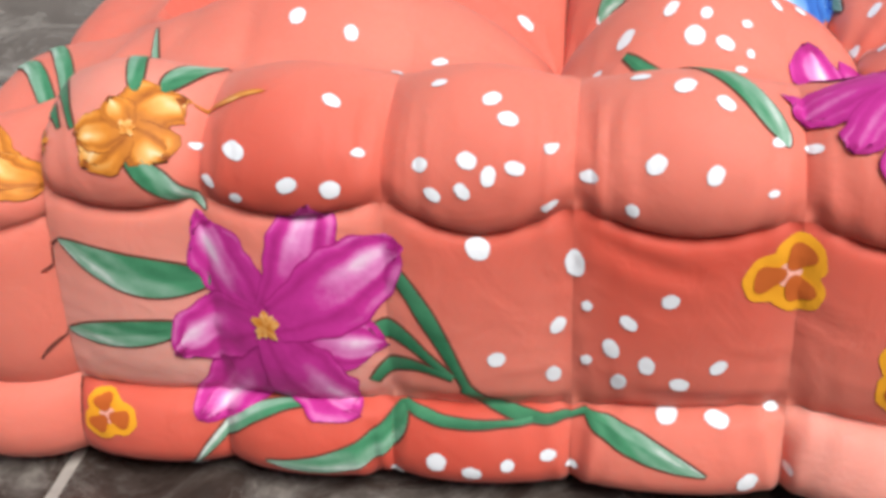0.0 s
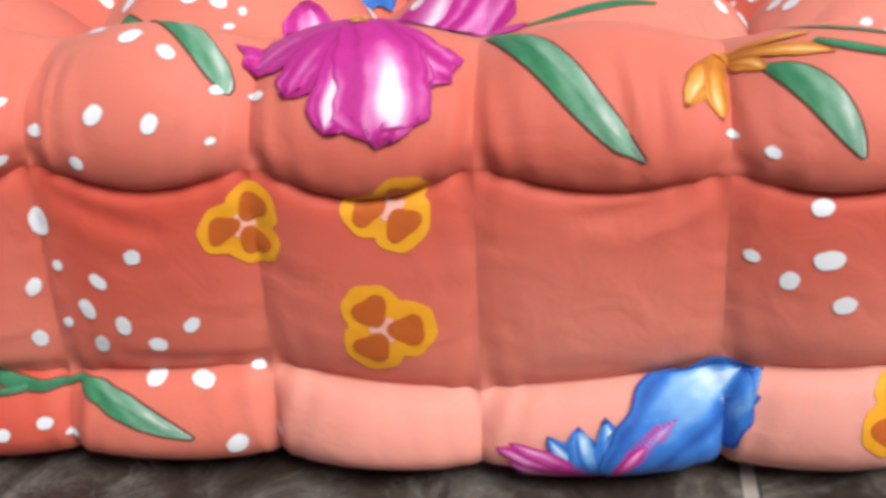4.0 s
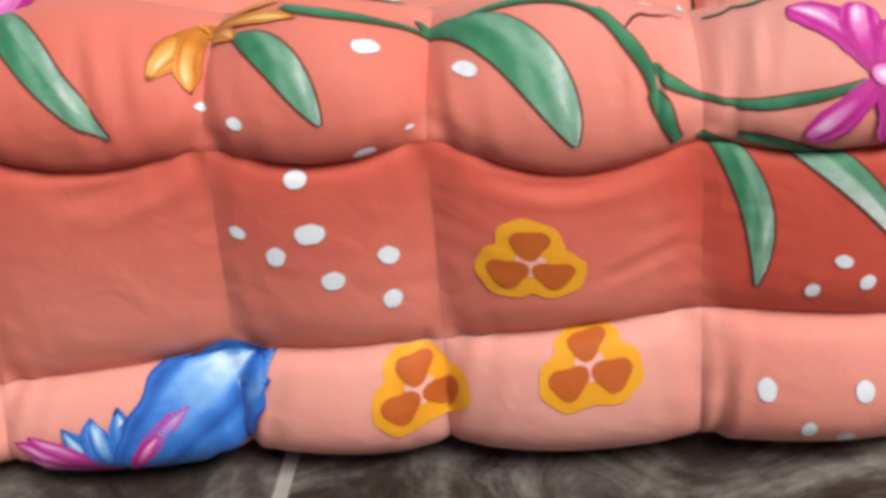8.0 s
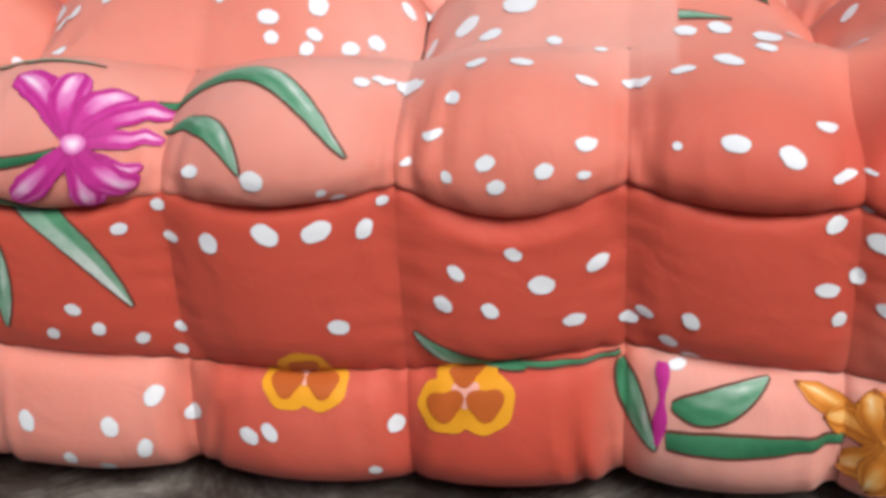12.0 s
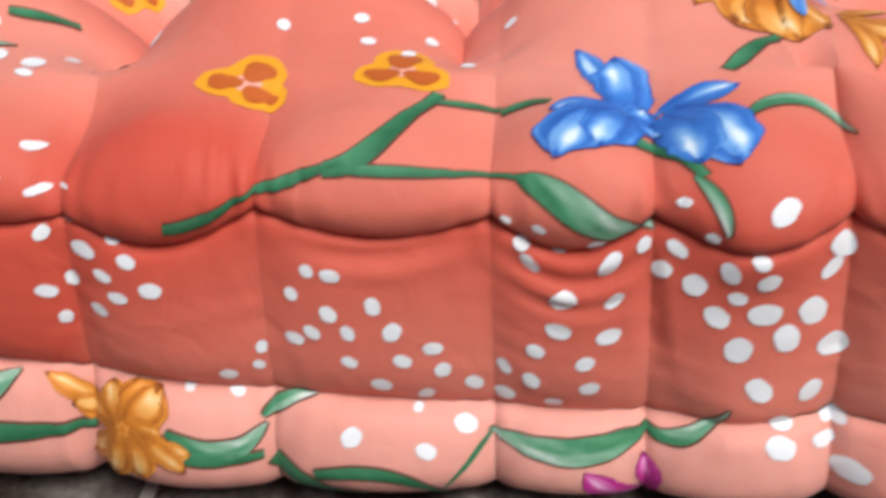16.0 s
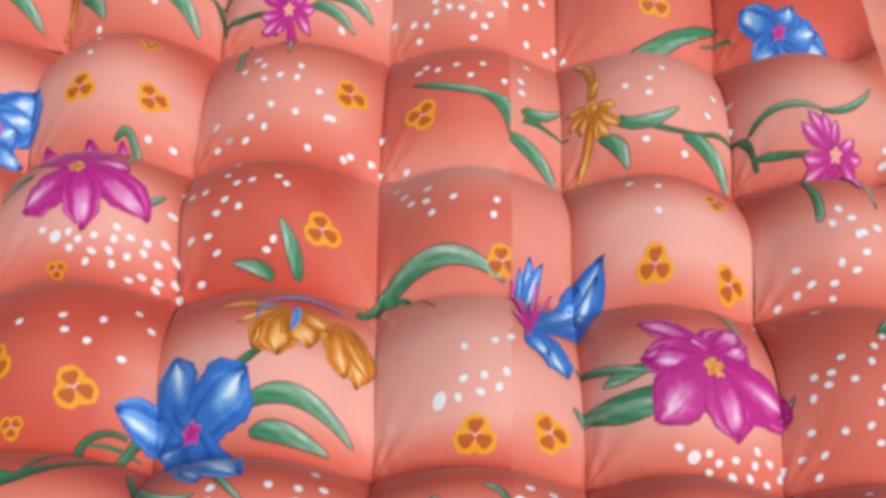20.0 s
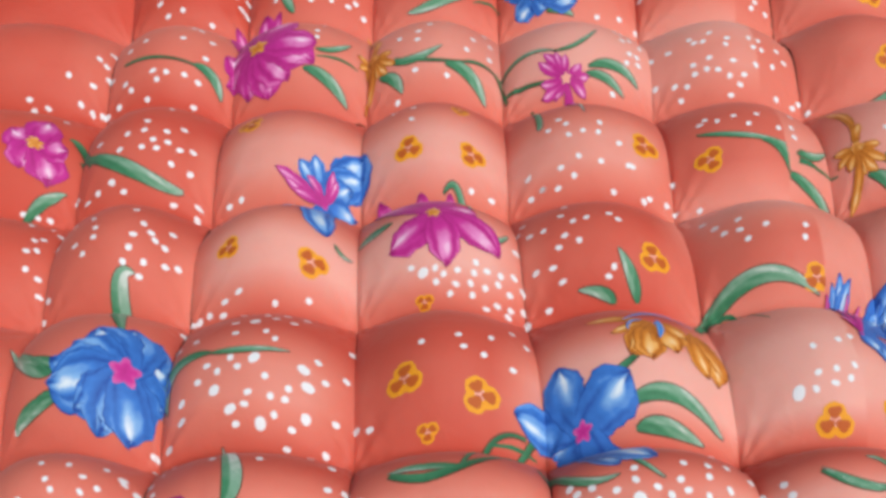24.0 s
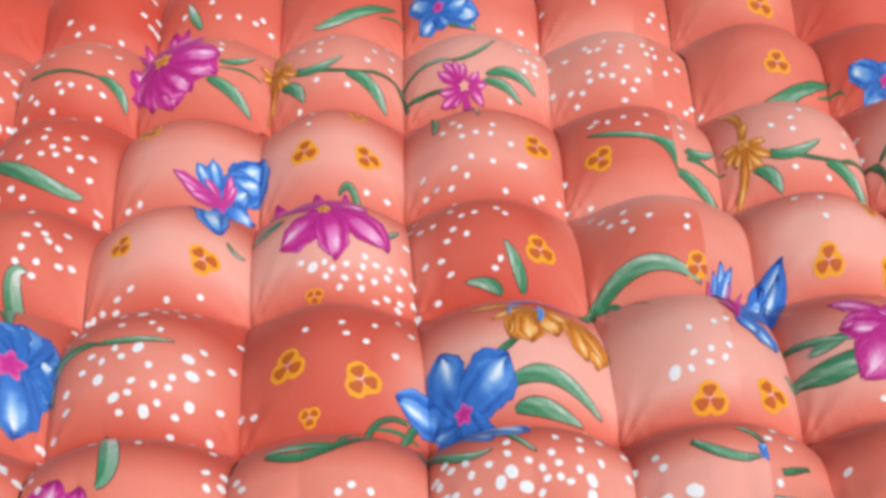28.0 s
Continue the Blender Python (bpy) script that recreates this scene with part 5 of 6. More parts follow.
flower(BLUE_INK, MAGENTA_INK, (0.8607, 0.4980), 0.0097, [(0.8560, 0.4972, 0.8298, 0.4925, 0.0250), (0.8641, 0.4866, 0.8839, 0.4218, 0.0278), (0.8507, 0.5001, 0.7946, 0.5121, 0.0319), (0.8576, 0.5070, 0.8402, 0.5577, 0.0305), (0.8672, 0.5036, 0.9041, 0.5351, 0.0458), (0.8689, 0.4875, 0.9156, 0.4279, 0.0389)], "blue printed lily with a pink heart on the top")
flower(ORANGE_INK, BLUE_INK, (0.9407, 0.6028), 0.0035, [(0.9300, 0.6044, 0.8697, 0.6131, 0.0122), (0.9336, 0.6001, 0.8935, 0.5848, 0.0144), (0.9361, 0.5962, 0.9105, 0.5590, 0.0303), (0.9391, 0.5954, 0.9301, 0.5531, 0.0288), (0.9430, 0.5973, 0.9560, 0.5659, 0.0346), (0.9448, 0.6006, 0.9685, 0.5878, 0.0202)], "orange printed iris on the top")
flower(ORANGE_INK, ORANGE_INK, (0.9784, 0.6076), 0.0030, [(0.9815, 0.5982, 0.9990, 0.5447, 0.0293), (0.9800, 0.5986, 0.9885, 0.5477, 0.0220), (0.9830, 0.5998, 1.0091, 0.5556, 0.0132)], "drooping orange petal of the printed iris")
flower(BLUE_INK, BLUE_INK, (1.1317, 0.3996), 0.0038, [(1.1324, 0.4015, 1.1364, 0.4122, 0.0132), (1.1325, 0.3997, 1.1370, 0.4004, 0.0106)], "small blue printed bud on the top")
blue_stroke((0.9071, 0.6051), (0.9461, 0.6282), (0.9816, 0.6185), 0.0054)
blue_stroke((0.9422, 0.6096), (0.9432, 0.5933), (0.9404, 0.5779), 0.0070)
blue_stroke((0.9100, 0.5873), (0.9137, 0.6006), (0.9260, 0.6052), 0.0035)
magenta_bar((1.1458, 0.9060), (1.1451, 0.8905), (1.1429, 0.8760), 0.0064)
leaf((0.3560, 0.5490), (0.3240, 0.5570), (0.2830, 0.5813), 0.0090)
leaf((0.3465, 0.5224), (0.3254, 0.5157), (0.3071, 0.5012), 0.0123)
leaf((1.4570, 0.5937), (1.4789, 0.6195), (1.5086, 0.6737), 0.0104)
leaf((1.1946, 0.5794), (1.2254, 0.5666), (1.2583, 0.5540), 0.0071)
leaf((1.2667, 0.5395), (1.2271, 0.5327), (1.1906, 0.5359), 0.0147)
flower(BLUE_INK, MAGENTA_INK, (0.4067, 0.5462), 0.0155, [(0.4103, 0.5537, 0.4303, 0.5963, 0.0365), (0.4118, 0.5491, 0.4408, 0.5659, 0.0365), (0.4117, 0.5437, 0.4400, 0.5298, 0.0365), (0.4106, 0.5399, 0.4321, 0.5045, 0.0365), (0.4068, 0.5543, 0.4072, 0.6005, 0.0421), (0.4022, 0.5531, 0.3764, 0.5920, 0.0476), (0.3993, 0.5497, 0.3572, 0.5699, 0.0476), (0.3966, 0.5473, 0.3393, 0.5538, 0.0421), (0.3964, 0.5440, 0.3379, 0.5314, 0.0498), (0.4004, 0.5407, 0.3646, 0.5099, 0.0332), (0.4039, 0.5387, 0.3875, 0.4961, 0.0465), (0.4078, 0.5377, 0.4140, 0.4896, 0.0365)], "large blue printed bloom with a pink heart")
flower(MAGENTA_INK, ORANGE_INK, (1.3098, 0.5574), 0.0097, [(1.3111, 0.5645, 1.3181, 0.6049, 0.0243), (1.3066, 0.5616, 1.2885, 0.5853, 0.0259), (1.3145, 0.5619, 1.3411, 0.5876, 0.0243), (1.3021, 0.5587, 1.2581, 0.5661, 0.0300), (1.3024, 0.5510, 1.2606, 0.5148, 0.0348), (1.3199, 0.5547, 1.3770, 0.5396, 0.0348), (1.3127, 0.5497, 1.3287, 0.5060, 0.0316)], "magenta printed lily with orange heart by the seam of the cloth")
blue_stroke((1.5005, 0.3994), (1.5309, 0.4329), (1.5582, 0.4199), 0.0066)
blue_stroke((1.5426, 0.4154), (1.5376, 0.3979), (1.5406, 0.3897), 0.0089)
blue_stroke((1.5014, 0.3905), (1.5001, 0.3956), (1.5060, 0.4029), 0.0069)

# white dots on the sides and the rim: along, up, radius
white_dots([(0.1008, 0.0464, 0.0047), (0.1171, 0.2483, 0.0036), (0.1244, 0.2217, 0.0041), (0.1389, 0.2157, 0.0035), (0.1389, 0.2440, 0.0059), (0.1469, 0.3757, 0.0053), (0.1650, 0.2264, 0.0048), (0.1769, 0.3679, 0.0047), (0.1829, 0.2758, 0.0046), (0.1849, 0.2228, 0.0053), (0.1969, 0.2441, 0.0032), (0.2044, 0.3449, 0.0033), (0.2091, 0.0522, 0.0036), (0.2241, 0.3610, 0.0043), (0.2269, 0.2404, 0.0042), (0.2310, 0.0674, 0.0058), (0.2330, 0.2263, 0.0039), (0.2330, 0.2899, 0.0038), (0.2470, 0.2299, 0.0039), (0.2490, 0.0623, 0.0049), (0.2490, 0.2440, 0.0047), (0.2531, 0.1934, 0.0062), (0.2556, 0.5038, 0.0049), (0.2590, 0.2370, 0.0044), (0.2590, 0.2757, 0.0045), (0.2615, 0.1360, 0.0045), (0.2670, 0.0674, 0.0040), (0.2670, 0.2652, 0.0047)])
white_dots([(0.2710, 0.2405, 0.0044), (0.2870, 0.0723, 0.0043), (0.2870, 0.2156, 0.0037), (0.2870, 0.2516, 0.0036), (0.2891, 0.1241, 0.0042), (0.2911, 0.1483, 0.0041), (0.2989, 0.0631, 0.0035), (0.2990, 0.1763, 0.0059), (0.3037, 0.3695, 0.0041), (0.3036, 0.5015, 0.0042), (0.3051, 0.1313, 0.0028), (0.3051, 0.1578, 0.0027), (0.3049, 0.2324, 0.0047), (0.3170, 0.1397, 0.0047), (0.3190, 0.3815, 0.0051), (0.3210, 0.1225, 0.0045), (0.3250, 0.1543, 0.0041), (0.3250, 0.2192, 0.0036), (0.3270, 0.3042, 0.0046), (0.3342, 0.1334, 0.0047), (0.3350, 0.2440, 0.0051), (0.3416, 0.3870, 0.0044), (0.3441, 0.1687, 0.0043), (0.3450, 0.0984, 0.0060), (0.3470, 0.2898, 0.0061), (0.3500, 0.1237, 0.0045), (0.3534, 0.3721, 0.0058), (0.3591, 0.3821, 0.0036)])
white_dots([(0.3610, 0.2405, 0.0046), (0.3650, 0.2794, 0.0047), (0.3679, 0.1331, 0.0042), (0.3685, 0.3694, 0.0046), (0.3690, 0.0958, 0.0057), (0.3761, 0.3567, 0.0030), (0.3792, 0.3795, 0.0028), (0.3810, 0.3670, 0.0025), (0.3849, 0.0620, 0.0055), (0.3869, 0.2298, 0.0026), (0.3889, 0.2617, 0.0039), (0.3950, 0.1010, 0.0040), (0.4048, 0.0665, 0.0029), (0.4049, 0.2619, 0.0045), (0.6130, 0.2334, 0.0034), (0.6231, 0.1649, 0.0035), (0.6290, 0.2263, 0.0036), (0.6392, 0.1565, 0.0047), (0.6510, 0.1934, 0.0048), (0.6551, 0.1685, 0.0061), (0.6630, 0.1455, 0.0052), (0.6755, 0.3561, 0.0042), (0.6810, 0.2087, 0.0043), (0.6815, 0.3611, 0.0035), (0.6830, 0.2653, 0.0053), (0.6864, 0.3500, 0.0042), (0.6869, 0.1319, 0.0046)])
white_dots([(0.6869, 0.1535, 0.0047), (0.6991, 0.2154, 0.0019), (0.7014, 0.3547, 0.0035), (0.7018, 0.3661, 0.0045), (0.7229, 0.2547, 0.0053), (0.7342, 0.3686, 0.0039), (0.7517, 0.3609, 0.0052), (0.7732, 0.3166, 0.0044), (0.7741, 0.3590, 0.0038), (0.7791, 0.3665, 0.0041), (0.7990, 0.3496, 0.0044), (0.8128, 0.3326, 0.0035), (0.8172, 0.3684, 0.0037), (0.8397, 0.3792, 0.0038)])
white_dots([(0.8430, 0.0725, 0.0045), (0.8465, 0.3545, 0.0037), (0.8610, 0.0572, 0.0038), (0.8610, 0.1243, 0.0038), (0.8729, 0.1415, 0.0040), (0.8770, 0.0520, 0.0038), (0.8830, 0.0725, 0.0044), (0.8829, 0.1289, 0.0040), (0.8970, 0.0620, 0.0044), (0.8989, 0.1859, 0.0038), (0.9010, 0.1211, 0.0038), (0.9029, 0.0854, 0.0046), (0.9161, 0.1108, 0.0036), (0.9163, 0.1948, 0.0034), (0.9190, 0.0753, 0.0049), (0.9179, 0.1251, 0.0033), (0.9203, 0.1774, 0.0034), (0.9349, 0.2298, 0.0044), (0.9391, 0.1791, 0.0052)])
white_dots([(0.9490, 0.3621, 0.0048), (0.9490, 0.0725, 0.0043), (0.9515, 0.3545, 0.0039), (0.9590, 0.0752, 0.0040), (0.9630, 0.2264, 0.0057), (0.9652, 0.1867, 0.0060), (0.9690, 0.3497, 0.0043), (0.9714, 0.3573, 0.0039), (0.9715, 0.3696, 0.0055), (0.9871, 0.1865, 0.0061), (0.9889, 0.3524, 0.0049), (0.9910, 0.2157, 0.0027), (0.9933, 0.1357, 0.0047), (0.9970, 0.2086, 0.0034), (0.9990, 0.3621, 0.0049), (1.0030, 0.2937, 0.0042), (1.0048, 0.0569, 0.0030), (1.0070, 0.1836, 0.0043), (1.0110, 0.3008, 0.0047), (1.0150, 0.0775, 0.0042), (1.0149, 0.1951, 0.0027), (1.0210, 0.3011, 0.0060)])
white_dots([(1.0390, 0.1472, 0.0044), (1.0449, 0.1662, 0.0041), (1.0588, 0.1464, 0.0044), (1.0689, 0.1805, 0.0041), (1.0804, 0.1596, 0.0060), (1.0937, 0.1324, 0.0047), (1.1032, 0.1624, 0.0048), (1.1163, 0.1238, 0.0043), (1.1229, 0.1305, 0.0037), (1.1330, 0.1162, 0.0041), (1.1370, 0.0983, 0.0036)])
white_dots([(1.1418, 0.1337, 0.0045), (1.1425, 0.1065, 0.0043), (1.1951, 0.1579, 0.0048), (1.1968, 0.1926, 0.0045), (1.2010, 0.1402, 0.0039), (1.2069, 0.1642, 0.0043), (1.2090, 0.2017, 0.0032), (1.2091, 0.2380, 0.0025), (1.2149, 0.1854, 0.0057), (1.2191, 0.1511, 0.0043), (1.2231, 0.1746, 0.0042), (1.2292, 0.1639, 0.0045), (1.2289, 0.2000, 0.0040), (1.2351, 0.1887, 0.0047), (1.2451, 0.1736, 0.0055), (1.2550, 0.1009, 0.0032), (1.2750, 0.1171, 0.0042)])
white_dots([(1.2770, 0.1008, 0.0037), (1.2889, 0.1209, 0.0031), (1.2911, 0.1309, 0.0034), (1.3075, 0.1395, 0.0041), (1.3075, 0.1632, 0.0035), (1.3157, 0.1451, 0.0041), (1.3154, 0.1775, 0.0035), (1.3237, 0.1571, 0.0045), (1.3256, 0.1781, 0.0042), (1.3310, 0.0829, 0.0052), (1.3318, 0.1317, 0.0038), (1.3319, 0.1483, 0.0040), (1.3437, 0.1646, 0.0045), (1.3454, 0.1186, 0.0049), (1.3517, 0.1507, 0.0050), (1.3556, 0.1341, 0.0043), (1.3610, 0.0984, 0.0029), (1.3650, 0.0777, 0.0047), (1.3651, 0.1121, 0.0044), (1.3694, 0.1405, 0.0043), (1.3733, 0.1280, 0.0043), (1.3830, 0.0905, 0.0055), (1.3870, 0.1187, 0.0046), (1.4009, 0.1129, 0.0049), (1.4011, 0.1291, 0.0038), (1.4030, 0.2155, 0.0029), (1.4090, 0.1957, 0.0036), (1.4131, 0.1256, 0.0046)])
white_dots([(1.4130, 0.1884, 0.0044), (1.4151, 0.1432, 0.0043), (1.4170, 0.2192, 0.0031), (1.4230, 0.1125, 0.0041), (1.4251, 0.1576, 0.0055), (1.4250, 0.2017, 0.0036), (1.4270, 0.1740, 0.0061), (1.4369, 0.1391, 0.0045), (1.4389, 0.1239, 0.0046), (1.4410, 0.2087, 0.0038), (1.4469, 0.1523, 0.0052), (1.4469, 0.1890, 0.0053), (1.4489, 0.1701, 0.0044), (1.4611, 0.1904, 0.0036), (1.4690, 0.1789, 0.0044), (1.4751, 0.1906, 0.0043), (1.4770, 0.2302, 0.0036), (1.4828, 0.1771, 0.0056), (1.4890, 0.2122, 0.0036), (1.4925, 0.1640, 0.0059), (1.4969, 0.1888, 0.0051), (1.5006, 0.1754, 0.0042), (1.5023, 0.1482, 0.0068), (1.5090, 0.1959, 0.0044), (1.5123, 0.1267, 0.0064), (1.5123, 0.1666, 0.0069), (1.5127, 0.1844, 0.0051), (1.5170, 0.2299, 0.0067)])
white_dots([(1.5230, 0.0880, 0.0071), (1.5234, 0.1038, 0.0063), (1.5223, 0.1525, 0.0068), (1.5326, 0.1632, 0.0068), (1.5349, 0.1214, 0.0057), (1.5391, 0.1810, 0.0047), (1.5431, 0.0878, 0.0056), (1.5430, 0.1427, 0.0069), (1.5435, 0.1900, 0.0062), (1.5470, 0.1009, 0.0062), (1.5531, 0.0722, 0.0072), (1.5790, 0.1843, 0.0038), (1.5810, 0.1672, 0.0039), (1.5930, 0.2793, 0.0038), (1.6050, 0.1647, 0.0055), (1.6190, 0.2722, 0.0044)])
white_dots([(1.0243, 0.2969, 0.0057), (1.0437, 0.2731, 0.0041), (1.0517, 0.3004, 0.0049), (1.0709, 0.2975, 0.0049), (1.0976, 0.2926, 0.0049), (1.0365, 0.2518, 0.0040), (1.0586, 0.2373, 0.0042), (1.0629, 0.2261, 0.0040), (1.0820, 0.2329, 0.0042), (1.0984, 0.2451, 0.0047), (1.0978, 0.2267, 0.0029), (1.0254, 0.2289, 0.0031), (1.0429, 0.2280, 0.0031), (1.0529, 0.3581, 0.0051), (1.0407, 0.3722, 0.0057), (1.0824, 0.3466, 0.0038), (1.0656, 0.3731, 0.0078), (1.0224, 0.3800, 0.0040), (1.1029, 0.3369, 0.0030), (1.1181, 0.3060, 0.0060), (1.1376, 0.3091, 0.0051), (1.1563, 0.3184, 0.0067), (1.1393, 0.3511, 0.0048), (1.1540, 0.3541, 0.0056), (1.1727, 0.3365, 0.0046), (1.1565, 0.2482, 0.0055), (1.1780, 0.2440, 0.0059), (1.1927, 0.2697, 0.0050), (1.1984, 0.2335, 0.0049), (1.1344, 0.2446, 0.0025), (1.2094, 0.2377, 0.0020)])

# small white dots on the top: along, up, radius
small_dots([(0.265, 1.115, 0.0040), (0.274, 1.109, 0.0040), (0.277, 1.041, 0.0041), (0.277, 1.140, 0.0040), (0.279, 1.091, 0.0040), (0.300, 1.043, 0.0041), (0.307, 0.920, 0.0039), (0.308, 1.065, 0.0040), (0.309, 1.115, 0.0039), (0.317, 1.055, 0.0040), (0.326, 1.244, 0.0040), (0.329, 0.863, 0.0039), (0.330, 1.124, 0.0039), (0.337, 0.897, 0.0038), (0.338, 1.228, 0.0040), (0.340, 1.040, 0.0040), (0.344, 0.918, 0.0038), (0.345, 0.851, 0.0039), (0.346, 1.070, 0.0039), (0.352, 1.059, 0.0039), (0.359, 1.232, 0.0040), (0.364, 0.922, 0.0038), (0.364, 0.897, 0.0038), (0.364, 1.067, 0.0039), (0.365, 0.939, 0.0038), (0.375, 0.707, 0.0038), (0.376, 0.908, 0.0038), (0.378, 0.783, 0.0038), (0.380, 0.722, 0.0038), (0.380, 1.123, 0.0038), (0.381, 0.897, 0.0038), (0.383, 0.738, 0.0038)])
small_dots([(0.385, 0.982, 0.0038), (0.387, 1.066, 0.0039), (0.388, 1.160, 0.0039), (0.390, 0.924, 0.0038), (0.391, 0.757, 0.0038), (0.392, 0.697, 0.0038), (0.393, 0.908, 0.0038), (0.396, 0.711, 0.0038), (0.398, 1.156, 0.0039), (0.399, 0.882, 0.0038), (0.399, 1.035, 0.0040), (0.399, 1.221, 0.0040), (0.400, 0.747, 0.0038), (0.403, 0.843, 0.0039), (0.404, 1.061, 0.0039), (0.405, 0.739, 0.0038), (0.407, 0.902, 0.0038), (0.408, 0.936, 0.0038), (0.411, 1.096, 0.0038), (0.415, 0.735, 0.0038), (0.416, 1.130, 0.0038), (0.417, 0.715, 0.0038), (0.420, 0.759, 0.0038), (0.420, 0.878, 0.0039), (0.421, 0.907, 0.0038), (0.425, 0.426, 0.0039), (0.426, 1.271, 0.0039), (0.429, 0.837, 0.0040), (0.429, 0.720, 0.0039), (0.431, 0.848, 0.0040), (0.434, 1.317, 0.0040), (0.436, 1.259, 0.0040)])
small_dots([(0.437, 0.487, 0.0040), (0.438, 0.416, 0.0039), (0.442, 0.646, 0.0040), (0.443, 1.281, 0.0040), (0.443, 1.257, 0.0040), (0.448, 0.672, 0.0040), (0.448, 0.429, 0.0039), (0.450, 0.596, 0.0038), (0.452, 0.490, 0.0040), (0.454, 0.673, 0.0040), (0.464, 0.524, 0.0038), (0.465, 0.398, 0.0039), (0.465, 0.508, 0.0039), (0.467, 0.675, 0.0039), (0.468, 0.848, 0.0039), (0.470, 0.596, 0.0038), (0.480, 0.539, 0.0038), (0.483, 0.851, 0.0039), (0.483, 0.671, 0.0039), (0.485, 0.681, 0.0039), (0.488, 0.554, 0.0037), (0.489, 1.252, 0.0039), (0.498, 0.527, 0.0056), (0.500, 0.545, 0.0037), (0.501, 0.685, 0.0038), (0.507, 0.445, 0.0038), (0.509, 0.615, 0.0037), (0.512, 0.558, 0.0037), (0.512, 0.645, 0.0038), (0.513, 0.592, 0.0037), (0.515, 0.509, 0.0055), (0.520, 0.547, 0.0037)])
small_dots([(0.521, 0.497, 0.0038), (0.529, 1.263, 0.0038), (0.529, 0.512, 0.0037), (0.530, 0.614, 0.0058), (0.532, 0.522, 0.0037), (0.536, 0.556, 0.0059), (0.539, 1.243, 0.0038), (0.539, 0.635, 0.0037), (0.541, 0.673, 0.0038), (0.544, 0.593, 0.0036), (0.545, 0.497, 0.0063), (0.548, 0.537, 0.0037), (0.550, 0.624, 0.0037), (0.553, 0.438, 0.0037), (0.554, 0.582, 0.0036), (0.554, 0.519, 0.0037), (0.557, 1.136, 0.0037), (0.558, 1.120, 0.0037), (0.558, 0.504, 0.0037), (0.559, 0.639, 0.0037), (0.564, 1.169, 0.0038), (0.567, 1.246, 0.0038), (0.568, 0.518, 0.0037), (0.569, 0.618, 0.0037), (0.570, 0.482, 0.0038), (0.571, 0.528, 0.0037), (0.575, 0.495, 0.0038), (0.577, 0.678, 0.0038), (0.579, 0.640, 0.0038), (0.584, 0.552, 0.0058), (0.588, 0.506, 0.0055), (0.589, 0.535, 0.0061)])
small_dots([(0.590, 1.245, 0.0039), (0.595, 0.463, 0.0038), (0.597, 0.567, 0.0037), (0.600, 1.253, 0.0039), (0.605, 0.547, 0.0037), (0.607, 0.483, 0.0039), (0.611, 1.239, 0.0039), (0.616, 0.511, 0.0038), (0.616, 0.452, 0.0038), (0.616, 0.415, 0.0037), (0.618, 0.399, 0.0037), (0.624, 0.562, 0.0038), (0.627, 0.607, 0.0038), (0.630, 0.405, 0.0038), (0.631, 0.419, 0.0038), (0.636, 0.513, 0.0039), (0.646, 0.404, 0.0037), (0.650, 0.508, 0.0038), (0.652, 0.394, 0.0037), (0.662, 0.980, 0.0037), (0.665, 1.038, 0.0038), (0.667, 1.123, 0.0037), (0.686, 0.939, 0.0036), (0.688, 0.971, 0.0036), (0.688, 1.067, 0.0037), (0.689, 0.699, 0.0036), (0.691, 1.112, 0.0037), (0.692, 1.131, 0.0037), (0.702, 0.577, 0.0036), (0.702, 0.693, 0.0059), (0.707, 1.150, 0.0037), (0.715, 0.696, 0.0036)])
small_dots([(0.716, 0.685, 0.0037), (0.724, 0.691, 0.0036), (0.729, 1.059, 0.0037), (0.731, 0.677, 0.0037), (0.737, 0.684, 0.0037), (0.739, 0.584, 0.0035), (0.739, 0.695, 0.0036), (0.742, 0.376, 0.0036), (0.744, 0.568, 0.0035), (0.753, 0.686, 0.0037), (0.754, 0.382, 0.0036), (0.755, 1.103, 0.0037), (0.755, 0.678, 0.0037), (0.757, 0.853, 0.0037), (0.757, 0.695, 0.0036), (0.759, 0.705, 0.0036), (0.764, 0.561, 0.0036), (0.764, 1.131, 0.0037), (0.769, 0.685, 0.0037), (0.770, 0.671, 0.0038), (0.771, 0.700, 0.0036), (0.771, 0.378, 0.0036), (0.772, 0.588, 0.0036), (0.780, 1.171, 0.0038), (0.781, 0.852, 0.0038), (0.782, 0.675, 0.0037), (0.783, 0.692, 0.0037), (0.785, 1.108, 0.0038), (0.786, 0.700, 0.0037), (0.787, 1.143, 0.0038), (0.793, 0.553, 0.0036), (0.794, 0.670, 0.0038)])
